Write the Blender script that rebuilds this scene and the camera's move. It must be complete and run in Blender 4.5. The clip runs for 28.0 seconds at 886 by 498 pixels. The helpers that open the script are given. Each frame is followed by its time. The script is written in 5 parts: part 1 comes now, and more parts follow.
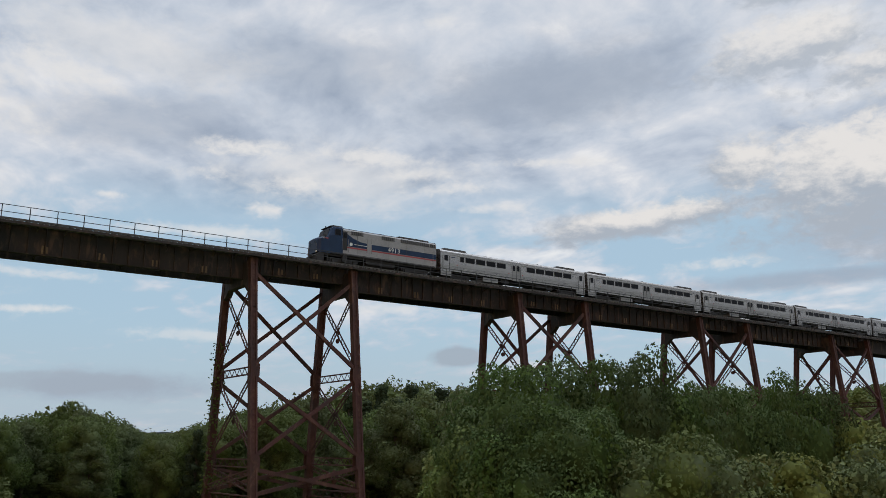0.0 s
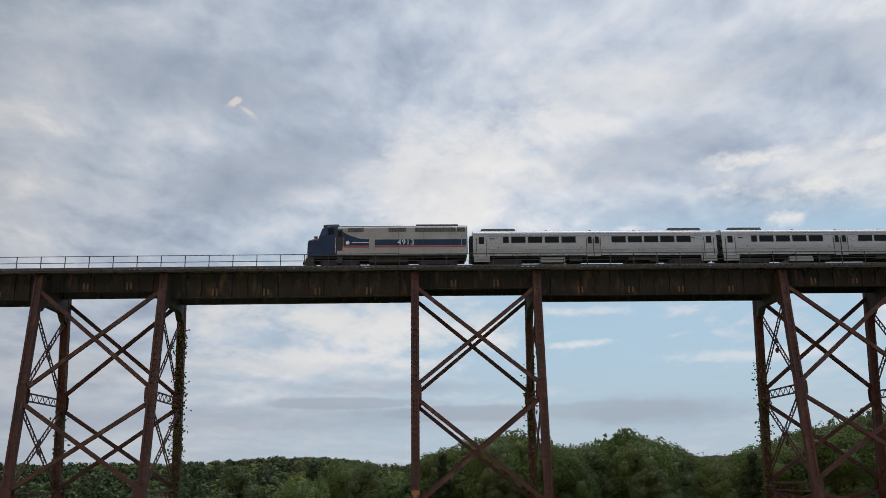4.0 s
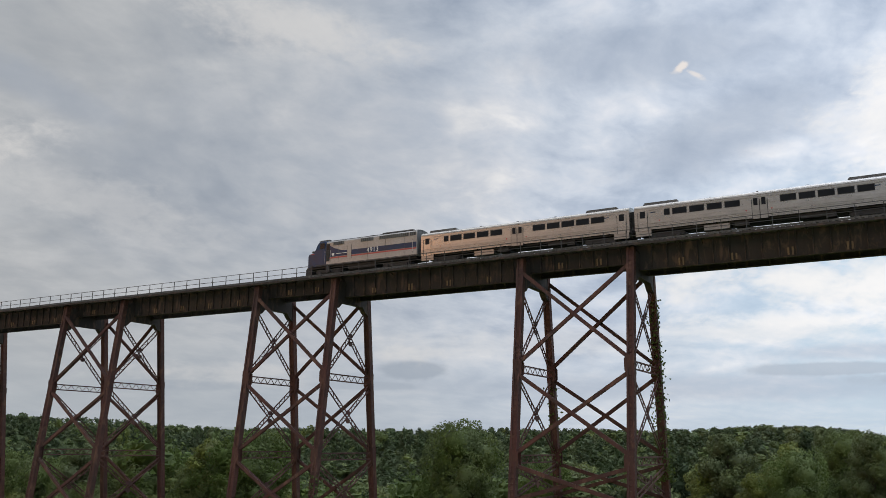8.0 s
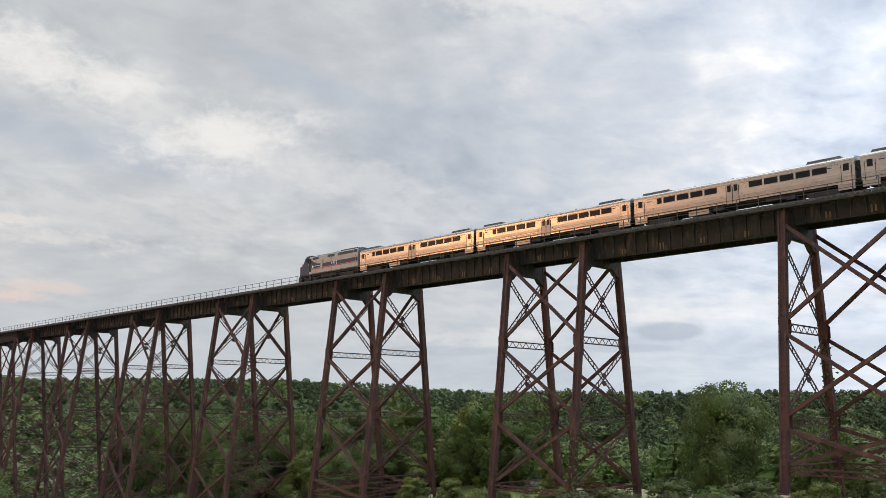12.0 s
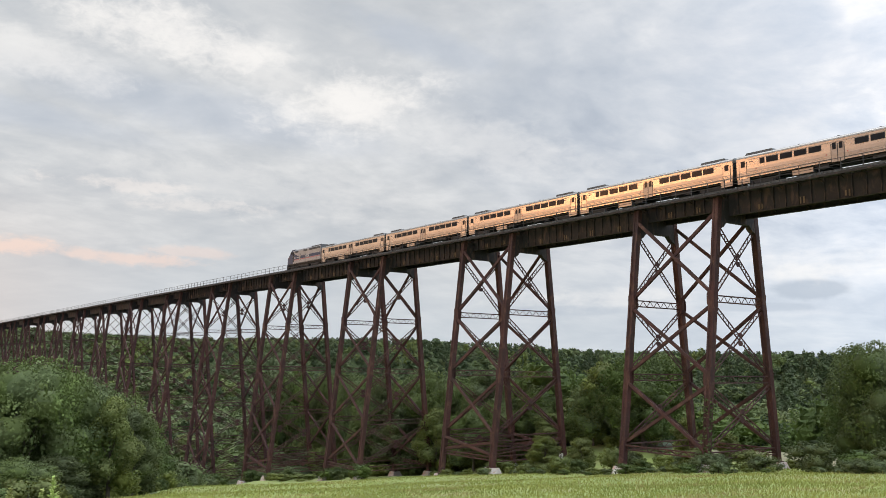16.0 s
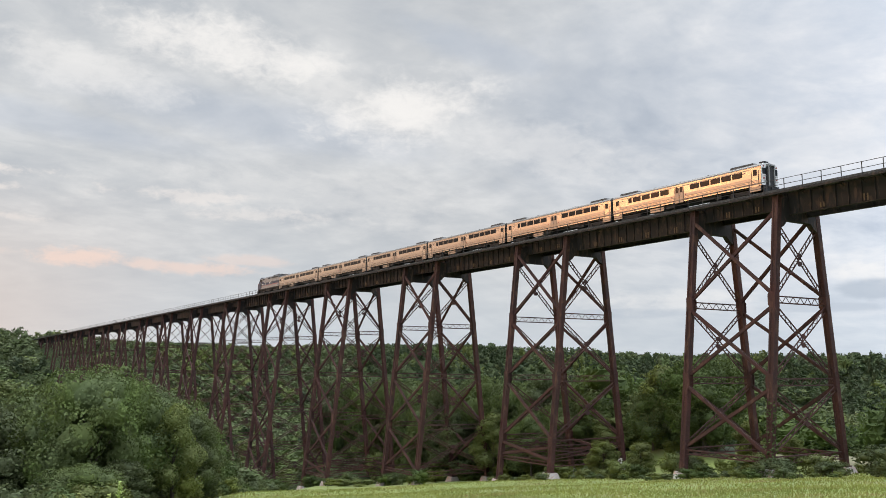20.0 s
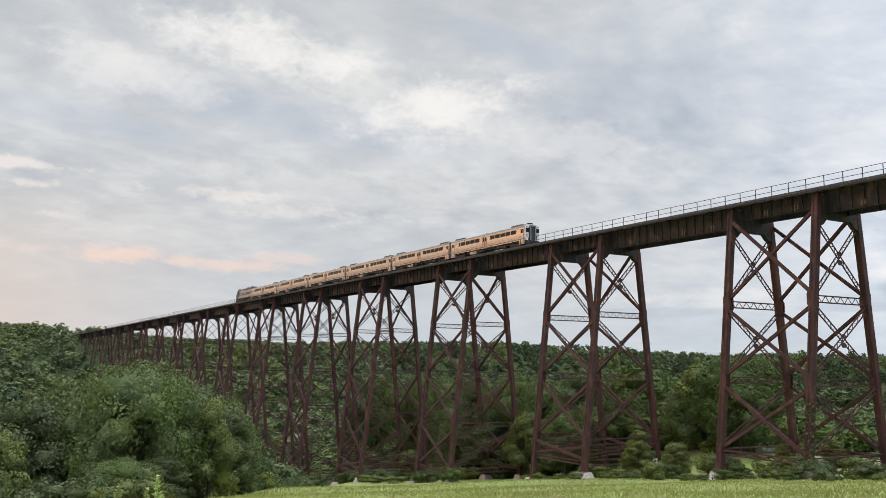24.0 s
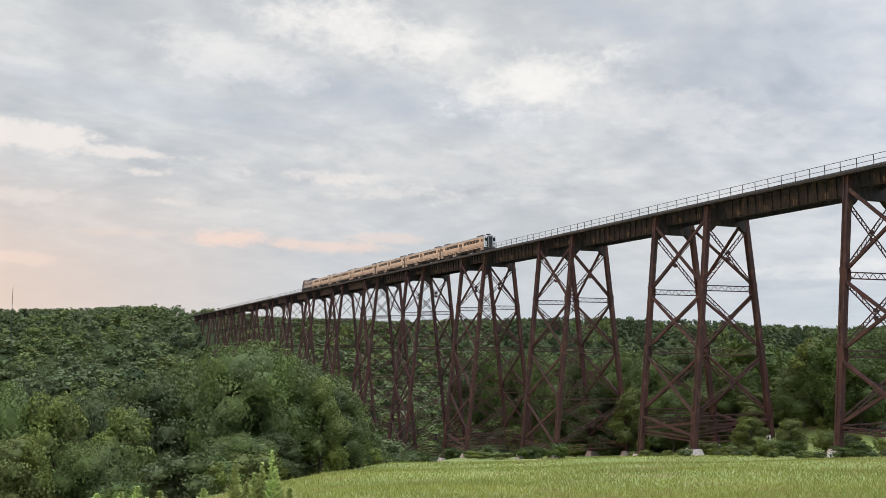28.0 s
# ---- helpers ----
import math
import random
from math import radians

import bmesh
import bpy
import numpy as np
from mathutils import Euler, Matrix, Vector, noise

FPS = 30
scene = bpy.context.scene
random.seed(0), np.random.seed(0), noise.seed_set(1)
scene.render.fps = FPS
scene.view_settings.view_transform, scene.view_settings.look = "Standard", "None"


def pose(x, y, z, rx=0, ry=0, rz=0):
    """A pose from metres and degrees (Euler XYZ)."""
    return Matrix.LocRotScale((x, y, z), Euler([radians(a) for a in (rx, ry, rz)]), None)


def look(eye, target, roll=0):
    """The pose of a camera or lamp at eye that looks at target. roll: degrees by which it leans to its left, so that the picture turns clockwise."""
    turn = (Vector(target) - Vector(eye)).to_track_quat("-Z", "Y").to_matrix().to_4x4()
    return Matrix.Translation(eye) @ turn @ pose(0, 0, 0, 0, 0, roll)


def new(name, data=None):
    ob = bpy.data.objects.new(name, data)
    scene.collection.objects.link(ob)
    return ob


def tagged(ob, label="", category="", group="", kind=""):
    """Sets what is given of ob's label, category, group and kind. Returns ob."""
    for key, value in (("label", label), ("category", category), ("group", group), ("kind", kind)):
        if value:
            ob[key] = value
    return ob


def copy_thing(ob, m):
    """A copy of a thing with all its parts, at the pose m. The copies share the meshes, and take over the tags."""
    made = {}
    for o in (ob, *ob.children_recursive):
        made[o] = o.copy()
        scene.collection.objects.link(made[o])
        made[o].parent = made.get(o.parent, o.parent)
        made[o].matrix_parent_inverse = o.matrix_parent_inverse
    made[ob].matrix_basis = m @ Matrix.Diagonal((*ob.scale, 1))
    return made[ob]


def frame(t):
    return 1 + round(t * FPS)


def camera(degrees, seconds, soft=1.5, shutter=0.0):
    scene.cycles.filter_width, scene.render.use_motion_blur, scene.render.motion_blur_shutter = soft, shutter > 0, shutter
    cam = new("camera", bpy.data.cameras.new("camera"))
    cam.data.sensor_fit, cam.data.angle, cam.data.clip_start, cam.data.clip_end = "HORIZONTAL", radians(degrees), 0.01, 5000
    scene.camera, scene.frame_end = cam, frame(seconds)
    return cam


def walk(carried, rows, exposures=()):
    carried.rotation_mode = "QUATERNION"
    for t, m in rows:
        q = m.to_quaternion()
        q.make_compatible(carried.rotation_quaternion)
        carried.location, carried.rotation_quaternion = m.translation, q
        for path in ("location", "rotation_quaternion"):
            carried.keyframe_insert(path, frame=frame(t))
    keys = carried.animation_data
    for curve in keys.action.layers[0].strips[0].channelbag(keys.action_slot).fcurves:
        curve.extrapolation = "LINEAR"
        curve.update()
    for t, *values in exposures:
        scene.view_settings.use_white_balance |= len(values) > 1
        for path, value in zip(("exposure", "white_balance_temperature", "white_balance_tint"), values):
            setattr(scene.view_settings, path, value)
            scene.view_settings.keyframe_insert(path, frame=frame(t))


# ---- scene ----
cam = camera(54.26, 28.0, soft=0.8)
EYE = 1.7
# seconds, yaw, pitch, roll of a camera that stands on the hillside and pans with the train
PATH = [
    (0.0, -36.01, 12.96, 0.06), (0.5, -31.84, 13.29, 0.17), (1.0, -27.66, 13.49, 0.31), (1.5, -23.42, 13.77, 0.56),
    (2.0, -19.07, 14.14, 0.89), (2.5, -14.22, 14.47, 0.96), (3.0, -9.80, 14.67, 0.83), (3.5, -5.56, 14.75, 0.72),
    (5.5, 10.90, 14.30, 0.70), (6.0, 14.78, 14.27, 0.55), (6.5, 18.59, 14.08, 0.27), (7.0, 22.44, 13.66, -0.03),
    (7.5, 25.94, 13.18, -0.37), (8.0, 29.20, 12.65, -0.60), (8.5, 32.07, 12.09, -1.01), (9.0, 34.90, 11.71, -1.34),
    (9.5, 37.40, 11.38, -1.43), (10.0, 39.41, 10.95, -1.28), (10.5, 41.31, 10.56, -1.02), (11.0, 43.22, 10.35, -0.75),
    (11.5, 44.69, 10.24, -0.61), (12.0, 45.82, 10.10, -0.55), (12.5, 46.91, 9.91, -0.48), (14.5, 51.21, 8.23, -0.49),
    (15.0, 52.22, 7.96, -0.50), (15.5, 53.33, 7.66, -0.66), (16.0, 54.25, 7.38, -0.79), (16.5, 54.98, 7.23, -0.88),
    (17.0, 55.58, 7.13, -0.95), (17.5, 56.14, 7.01, -0.88), (18.0, 56.59, 6.96, -0.75), (18.5, 56.94, 7.12, -0.49),
    (19.0, 57.30, 7.42, -0.33), (19.5, 57.64, 7.59, -0.29), (20.0, 57.91, 7.67, -0.28), (20.5, 57.88, 7.83, -0.44),
    (22.5, 58.45, 7.73, -0.61), (23.0, 58.83, 7.74, -0.66), (23.5, 59.42, 7.69, -0.64), (24.0, 60.12, 7.51, -0.68),
    (24.5, 60.80, 7.35, -0.66), (25.0, 61.62, 7.15, -0.61), (25.5, 62.59, 6.94, -0.45), (26.0, 63.47, 6.76, -0.46),
    (26.5, 64.33, 6.56, -0.39), (27.0, 65.21, 6.43, -0.15), (27.5, 66.05, 6.20, -0.02), (28.0, 66.89, 5.97, -0.06),
]
walk(cam, [(t, pose(0, 0, EYE, 90 + pitch, roll, yaw)) for t, yaw, pitch, roll in PATH],
     exposures=[(0.0, -0.86, 6400, 10), (3.0, -0.84, 6400, 10), (6.0, -0.72, 6400, 10), (8.0, -0.50, 6430, 10), (10.0, -0.18, 6480, 10), (12.0, -0.07, 6500, 10), (15.0, 0.06, 6500, 10), (20.0, 0.02, 6500, 10), (28.0, 0.04, 6500, 10)])

# ---- sizes, in metres: the track runs along x at y = MID; the train heads for -x ----
MID, RAIL = 87.75, 22.2
HEAD = 21.25            # leg heads, under the walkway
TOWER, PITCH, FIRST = 12.19, 37.03, 36.43
HALF, BATTER = 3.33, 0.11
GRADE = 0.004           # the track falls towards -x
LEVELS = [11.93, 21.17, 30.42, 39.7, 48.9]



def lift(x):
    """How far the track at x lies above its height at x = -52; it is level east of x = -15."""
    return GRADE * (min(x, -15.0) + 52.0)


# ---------------------------------------------------------------- light
SUN_AZ, SUN_EL = 139.0, 9.0      # degrees from +y towards -x
sun_dir = Vector((-math.sin(radians(SUN_AZ)) * math.cos(radians(SUN_EL)), math.cos(radians(SUN_AZ)) * math.cos(radians(SUN_EL)), math.sin(radians(SUN_EL))))
sun = new("sun", bpy.data.lights.new("sun", "SUN"))
sun.data.energy, sun.data.angle, sun.data.color = 0.42, radians(9), (1.0, 0.40, 0.13)
sun.matrix_world = look(sun_dir * 500, (0, 0, 0))


class Nodes:
    """Short-hand for wiring shader nodes."""

    def __init__(self, tree):
        self.t = tree
        tree.nodes.clear()

    def n(self, kind, ins=(), **props):
        node = self.t.nodes.new(kind)
        for k, v in props.items():
            setattr(node, k, v)
        for k, v in dict(ins).items():
            s = node.inputs[k]
            if isinstance(v, bpy.types.NodeSocket):
                self.t.links.new(v, s)
            else:
                s.default_value = v
        return node

    def math(self, op, a, b=0.0, c=None, clamp=False):
        ins = {0: a, 1: b} if c is None else {0: a, 1: b, 2: c}
        return self.n("ShaderNodeMath", ins, operation=op, use_clamp=clamp).outputs[0]

    def vmath(self, op, a, b=None):
        node = self.n("ShaderNodeVectorMath", {0: a} if b is None else {0: a, 1: b}, operation=op)
        return node.outputs["Value" if op in ("DOT_PRODUCT", "LENGTH", "DISTANCE") else "Vector"]

    def ramp(self, fac, stops, mode="LINEAR"):
        node = self.n("ShaderNodeValToRGB", {"Fac": fac})
        r = node.color_ramp
        r.interpolation = mode
        while len(r.elements) < len(stops):
            r.elements.new(0.5)
        for e, (p, c) in zip(r.elements, stops):
            e.position, e.color = p, (c, c, c, 1) if isinstance(c, (int, float)) else (*c, 1)
        return node.outputs[0]

    def mix(self, fac, a, b, blend="MIX"):
        node = self.n("ShaderNodeMix", data_type="RGBA", blend_type=blend)
        for i, v in ((0, fac), (6, a), (7, b)):
            if isinstance(v, bpy.types.NodeSocket):
                self.t.links.new(v, node.inputs[i])
            else:
                node.inputs[i].default_value = v if i == 0 else (*v, 1)
        return node.outputs[2]

    def noise(self, vec, scale, detail=4.0, rough=0.55, dist=0.0):
        return self.n("ShaderNodeTexNoise", {"Vector": vec, "Scale": scale, "Detail": detail, "Roughness": rough, "Distortion": dist}).outputs["Fac"]


def heading(az, el):
    a, e = radians(az), radians(el)
    return (-math.sin(a) * math.cos(e), math.cos(a) * math.cos(e), math.sin(e))


# clouds that stand out: azimuth and height in degrees, their spread, tilt and strength
BRIGHT = [(-22.5, 19.2, 2.3, 0.6, 0.0, 0.95), (-26.2, 16.9, 2.6, 0.7, 0.02, 0.9), (-24.0, 15.3, 1.3, 0.4, 0.0, 0.85), (-36.5, 16.9, 2.4, 0.5, -0.03, 0.85), (-31.5, 18.9, 3.2, 0.55, 0.02, 0.85), (-34.0, 17.8, 2.0, 0.4, 0.0, 0.7), (-38.5, 15.6, 2.8, 0.3, -0.03, 0.6), (-20.0, 17.4, 1.6, 0.45, 0.0, 0.7),
          (-11.0, 22.6, 5.0, 0.9, 0.15, 0.75), (-36.3, 27.8, 1.6, 0.6, 0.0, 0.6), (-3.6, 21.6, 6.0, 1.8, -0.15, 0.6), (-1.4, 16.9, 6.0, 1.6, -0.25, 0.8), (-43.5, 18.5, 3.6, 0.35, 0.02, 0.8),
          (-14.1, 15.5, 1.0, 0.22, 0.0, 0.9), (-10.9, 10.3, 3.2, 0.35, 0.0, 0.75), (-10.2, 8.2, 2.8, 0.28, -0.02, 0.75), (-54.4, 11.4, 3.0, 0.4, 0.0, 0.75), (-20.5, 13.6, 5.0, 0.4, 0.0, 0.7), (-33.0, 9.0, 3.5, 0.3, 0.0, 0.6),
          (3.0, 9.5, 9.0, 0.9, 0.1, 0.7), (6.5, 7.6, 8.0, 0.5, 0.06, 0.6), (0.0, 12.3, 7.0, 0.8, -0.08, 0.6), (-22.0, 7.0, 5.0, 0.35, 0.0, 0.5), (9.0, 13.2, 6.0, 1.0, -0.1, 0.45)]
SOFT = [(4.0, 9.8, 9.0, 1.3, 0.05, 0.75), (8.0, 7.0, 9.0, 0.7, 0.0, 0.5), (-2.0, 19.5, 6.0, 2.0, -0.15, 0.6), (-29.0, 17.6, 8.0, 1.8, 0.0, 0.45), (-14.0, 24.5, 8.0, 1.8, 0.1, 0.4), (-1.0, 13.5, 8.0, 1.6, -0.1, 0.4), (61.0, 16.7, 4.6, 1.7, -0.12, 0.85), (72.4, 20.1, 6.0, 1.5, 0.18, 0.8), (80.3, 17.6, 5.0, 1.2, 0.15, 0.5), (66.0, 18.2, 4.0, 1.0, 0.2, 0.35), (66.0, 11.0, 10.0, 1.6, 0.05, 0.25), (41.0, 26.5, 7.0, 1.6, 0.15, 0.6),
        (51.4, 14.4, 7.0, 1.6, 0.2, 0.35), (44.0, 4.2, 6.0, 0.6, 0.0, 0.4), (31.2, 5.75, 2.2, 0.5, 0.0, 0.55), (22.0, 6.5, 9.0, 1.0, 0.0, 0.35), (33.0, 13.5, 6.0, 1.8, 0.1, 0.2)]
PUFF = [(92.7, 12.3, 3.4, 0.75, 0.05, 0.75), (87.0, 11.6, 2.8, 0.4, 0.03, 0.7), (86.4, 10.4, 1.8, 0.3, 0.0, 0.6), (75.7, 10.7, 3.4, 0.4, 0.02, 0.5), (94.0, 8.6, 3.0, 0.45, 0.0, 0.4), (84.6, 8.7, 2.4, 0.3, 0.02, 0.45), (69.0, 9.6, 4.0, 0.5, -0.05, 0.35), (12.9, 23.85, 0.5, 0.26, -0.4, 1.0), (12.1, 23.3, 0.45, 0.16, 0.5, 0.8)]
GREY = [(34.0, 18.0, 9.0, 7.0, 0.0, 0.35), (46.0, 17.0, 12.0, 6.0, -0.1, 0.3), (70.0, 15.6, 12.0, 1.6, 0.12, 0.45), (10.5, 19.5, 7.0, 2.2, -0.25, 0.65), (16.0, 25.0, 9.0, 2.0, 0.0, 0.5), (8.0, 3.6, 22.0, 0.8, 0.0, 0.5), (-14.7, 3.7, 6.0, 0.9, 0.0, 0.7),
        (-44.0, 23.4, 9.0, 2.6, -0.1, 0.75), (-16.0, 20.2, 7.0, 1.8, -0.1, 0.5), (-59.3, 10.1, 8.0, 0.55, -0.02, 0.7), (84.0, 14.6, 10.0, 1.0, 0.1, 0.4), (55.0, 20.5, 6.0, 1.2, 0.3, 0.45), (-34.0, 3.4, 5.0, 0.5, 0.0, 0.5), (2.0, 5.6, 6.0, 0.45, 0.0, 0.5),
        (-28.0, 24.5, 8.0, 2.2, 0.05, 0.45), (-24.0, 12.2, 6.0, 0.7, 0.0, 0.3), (-66.0, 12.5, 8.0, 2.0, 0.0, 0.6)]
CUMULUS = [(-63.0, 16.0, 7.2, 3.6, 0.0, 1.0), (-50.0, 14.5, 6.5, 0.95, -0.13, 1.0), (-56.5, 17.4, 2.4, 1.5, -0.1, 1.0), (-59.0, 24.2, 5.0, 1.8, -0.1, 0.8), (-65.5, 22.5, 3.0, 1.2, -0.1, 0.8), (-59.0, 27.5, 3.0, 0.8, 0.0, 0.7)]
LENS = [(31.2, 4.65, 2.0, 0.55, 0.0, 0.75), (-37.0, 5.85, 1.5, 0.6, 0.0, 0.75), (34.5, 3.6, 3.0, 0.25, 0.0, 0.4), (46.0, 3.4, 3.5, 0.3, 0.0, 0.35), (-12.0, 3.9, 6.0, 0.55, 0.0, 0.5), (-32.0, 3.0, 4.0, 0.4, 0.0, 0.4), (5.0, 4.6, 5.0, 0.35, 0.0, 0.7), (-2.5, 3.9, 6.0, 0.45, 0.0, 0.75)]
PINK = [(81.4, 6.4, 2.6, 0.5, 0.03, 0.85), (74.2, 6.1, 3.4, 0.42, 0.02, 0.65), (70.5, 6.6, 2.4, 0.3, 0.02, 0.4), (93.5, 4.9, 2.4, 0.35, 0.02, 0.6), (88.0, 6.6, 3.0, 0.3, 0.0, 0.3)]


def build_world():
    world = bpy.data.worlds.new("evening sky")
    scene.world = world
    world.use_nodes = True
    g = Nodes(world.node_tree)
    d = g.vmath("NORMALIZE", g.n("ShaderNodeTexCoord").outputs["Generated"])
    x, y, z = g.n("ShaderNodeSeparateXYZ", {0: d}).outputs
    az = g.math("DEGREES", g.math("ARCTAN2", g.math("MULTIPLY", x, -1.0), y))
    el = g.math("DEGREES", g.math("ARCSINE", z))
    deep = g.math("ADD", g.math("MAXIMUM", z, 0.0), 0.22)
    plane = g.n("ShaderNodeCombineXYZ", {0: g.math("DIVIDE", x, deep), 1: g.math("DIVIDE", y, deep), 2: 0.0}).outputs[0]
    turned = g.n("ShaderNodeMapping", {"Vector": plane, "Rotation": (0, 0, radians(-24)), "Scale": (1.15, 0.9, 1.0), "Location": (3.1, 1.7, 0.4)}).outputs[0]
    warp = g.n("ShaderNodeTexNoise", {"Vector": turned, "Scale": 2.2, "Detail": 3.0})
    push = g.vmath("SCALE", g.vmath("SUBTRACT", warp.outputs["Color"], (0.5, 0.5, 0.5)))
    push.node.inputs["Scale"].default_value = 0.22
    bent = g.vmath("ADD", turned, push)
    big = g.noise(bent, 1.5, 4.0, 0.5)
    mid = g.noise(bent, 4.6, 6.0, 0.55)
    lit = g.noise(g.vmath("ADD", bent, (0.035, 0.05, 0.0)), 4.6, 6.0, 0.55)
    fine = g.noise(bent, 13.0, 5.0, 0.6)
    round_ = g.noise(g.n("ShaderNodeMapping", {"Vector": d, "Scale": (1.0, 1.0, 1.9)}).outputs[0], 15.0, 7.0, 0.62)
    lump = g.noise(g.n("ShaderNodeMapping", {"Vector": d, "Scale": (1.0, 1.0, 1.9), "Location": (0.006, 0.0, 0.016)}).outputs[0], 15.0, 7.0, 0.62)
    wisp = g.noise(g.n("ShaderNodeMapping", {"Vector": d, "Scale": (1.0, 1.0, 1.7)}).outputs[0], 62.0, 5.0, 0.6, 0.5)
    rag = g.math("ADD", g.math("MULTIPLY", g.math("SUBTRACT", mid, 0.5), 1.2), g.math("MULTIPLY_ADD", g.math("SUBTRACT", round_, 0.5), 1.7, g.math("MULTIPLY", g.math("SUBTRACT", wisp, 0.5), 1.0)))

    def spots(rows, ragged, lo, hi):
        """The sum of ragged patches, and for the strongest of them its depth and upper side."""
        total, deepest, upper = None, None, None
        for a0, e0, sa, se, tilt, amount in rows:
            da = g.math("SUBTRACT", az, a0)
            u = g.math("DIVIDE", da, sa)
            v = g.math("DIVIDE", g.math("SUBTRACT", el, g.math("MULTIPLY_ADD", da, tilt, e0)), se)
            q = g.math("MULTIPLY_ADD", u, u, g.math("MULTIPLY", v, v))
            bell = g.math("POWER", 2.718, g.math("MULTIPLY", q, -0.7))
            s = g.math("MULTIPLY_ADD", rag, ragged, bell)
            edge = g.n("ShaderNodeMapRange", {0: s, 1: lo, 2: hi, 3: 0.0, 4: amount}, interpolation_type="SMOOTHSTEP").outputs[0]
            edge = g.math("MULTIPLY", edge, g.math("MINIMUM", g.math("MULTIPLY", bell, 5.0), 1.0))
            side = g.math("MULTIPLY", g.math("MULTIPLY_ADD", v, 0.6, 0.45, clamp=True), bell)
            total = edge if total is None else g.math("MAXIMUM", total, edge)
            deepest = s if deepest is None else g.math("MAXIMUM", deepest, s)
            upper = side if upper is None else g.math("MAXIMUM", upper, side)
        return total, deepest, upper

    westward = g.n("ShaderNodeMapRange", {0: az, 1: 16.0, 2: 58.0, 3: 0.0, 4: 1.0}, interpolation_type="SMOOTHSTEP").outputs[0]
    calm = g.math("MULTIPLY_ADD", westward, -0.45, 1.15)
    calm = g.math("MULTIPLY", calm, g.n("ShaderNodeMapRange", {0: el, 1: 3.0, 2: 14.0, 3: 0.55, 4: 1.0}, interpolation_type="SMOOTHSTEP").outputs[0])
    cover = g.math("ADD", g.math("MULTIPLY", big, 0.62), g.math("ADD", g.math("MULTIPLY", mid, 0.30), g.math("MULTIPLY", fine, 0.08)))
    cover = g.math("MULTIPLY_ADD", g.math("SUBTRACT", mid, lit), 0.45, cover)
    cover = g.math("MULTIPLY_ADD", g.math("SUBTRACT", cover, 0.5), calm, 0.52)
    cloud_e = g.ramp(cover, [(0.32, (0.42, 0.50, 0.63)), (0.43, (0.57, 0.645, 0.765)), (0.53, (0.71, 0.775, 0.875)), (0.63, (0.86, 0.89, 0.95)), (0.74, (1.12, 1.10, 1.08))])
    cloud_w = g.ramp(cover, [(0.32, (0.43, 0.465, 0.51)), (0.43, (0.52, 0.55, 0.585)), (0.53, (0.61, 0.63, 0.65)), (0.63, (0.73, 0.74, 0.745)), (0.74, (0.90, 0.885, 0.87))])
    cloud = g.mix(westward, cloud_e, cloud_w)
    east = g.vmath("DOT_PRODUCT", d, (0.55, 0.83, 0.0))
    low = g.n("ShaderNodeMapRange", {0: el, 1: 18.5, 2: 13.5, 3: 0.0, 4: 1.0}, interpolation_type="SMOOTHSTEP").outputs[0]
    gap = g.math("MULTIPLY", g.math("MULTIPLY", low, g.ramp(east, [(0.60, 0.0), (0.90, 1.0)])), g.ramp(cover, [(0.50, 1.0), (0.64, 0.15)]))
    blue = g.n("ShaderNodeTexSky", sky_type="NISHITA", sun_disc=False, sun_elevation=radians(SUN_EL), sun_rotation=radians(-SUN_AZ), air_density=1.0, dust_density=1.5)
    dim = g.vmath("SCALE", blue.outputs[0])
    dim.node.inputs["Scale"].default_value = 0.12
    clear = g.mix(0.8, dim, (0.56, 0.765, 0.95))
    sky = g.mix(gap, cloud, clear)
    haze = g.n("ShaderNodeMapRange", {0: el, 1: 9.0, 2: 0.5, 3: 0.0, 4: 0.5}, interpolation_type="SMOOTHSTEP").outputs[0]
    sky = g.mix(haze, sky, (0.58, 0.645, 0.705))
    sky = g.mix(spots(GREY, 0.35, 0.15, 0.95)[0], sky, (0.44, 0.505, 0.61))
    sky = g.mix(spots(LENS, 0.30, 0.25, 0.62)[0], sky, (0.455, 0.515, 0.595))
    sky = g.mix(spots(SOFT, 0.85, 0.10, 1.05)[0], sky, (0.95, 0.925, 0.895))
    inside, depth, top_side = spots(CUMULUS, 0.75, 0.22, 0.80)
    relief = g.math("MULTIPLY_ADD", g.math("SUBTRACT", round_, lump), 1.5, top_side)
    body = g.mix(g.n("ShaderNodeMapRange", {0: relief, 1: 0.10, 2: 0.66, 3: 0.0, 4: 1.0}, interpolation_type="SMOOTHSTEP").outputs[0], (0.52, 0.575, 0.65), (1.0, 0.965, 0.93))
    sky = g.mix(inside, sky, body)
    sky = g.mix(spots(BRIGHT, 1.05, 0.22, 1.20)[0], sky, (1.0, 0.98, 0.96))
    sky = g.mix(spots(PUFF, 1.25, 0.25, 0.95)[0], sky, (0.90, 0.84, 0.80))
    west = g.n("ShaderNodeMapRange", {0: az, 1: 68.0, 2: 104.0, 3: 0.0, 4: 0.9}, interpolation_type="SMOOTHSTEP").outputs[0]
    west = g.math("MULTIPLY", west, g.n("ShaderNodeMapRange", {0: el, 1: 13.0, 2: 2.0, 3: 0.0, 4: 1.0}, interpolation_type="SMOOTHSTEP").outputs[0])
    sky = g.mix(west, sky, (0.82, 0.62, 0.50))
    sky = g.mix(spots(PINK, 0.9, 0.25, 0.95)[0], sky, (0.90, 0.70, 0.61))
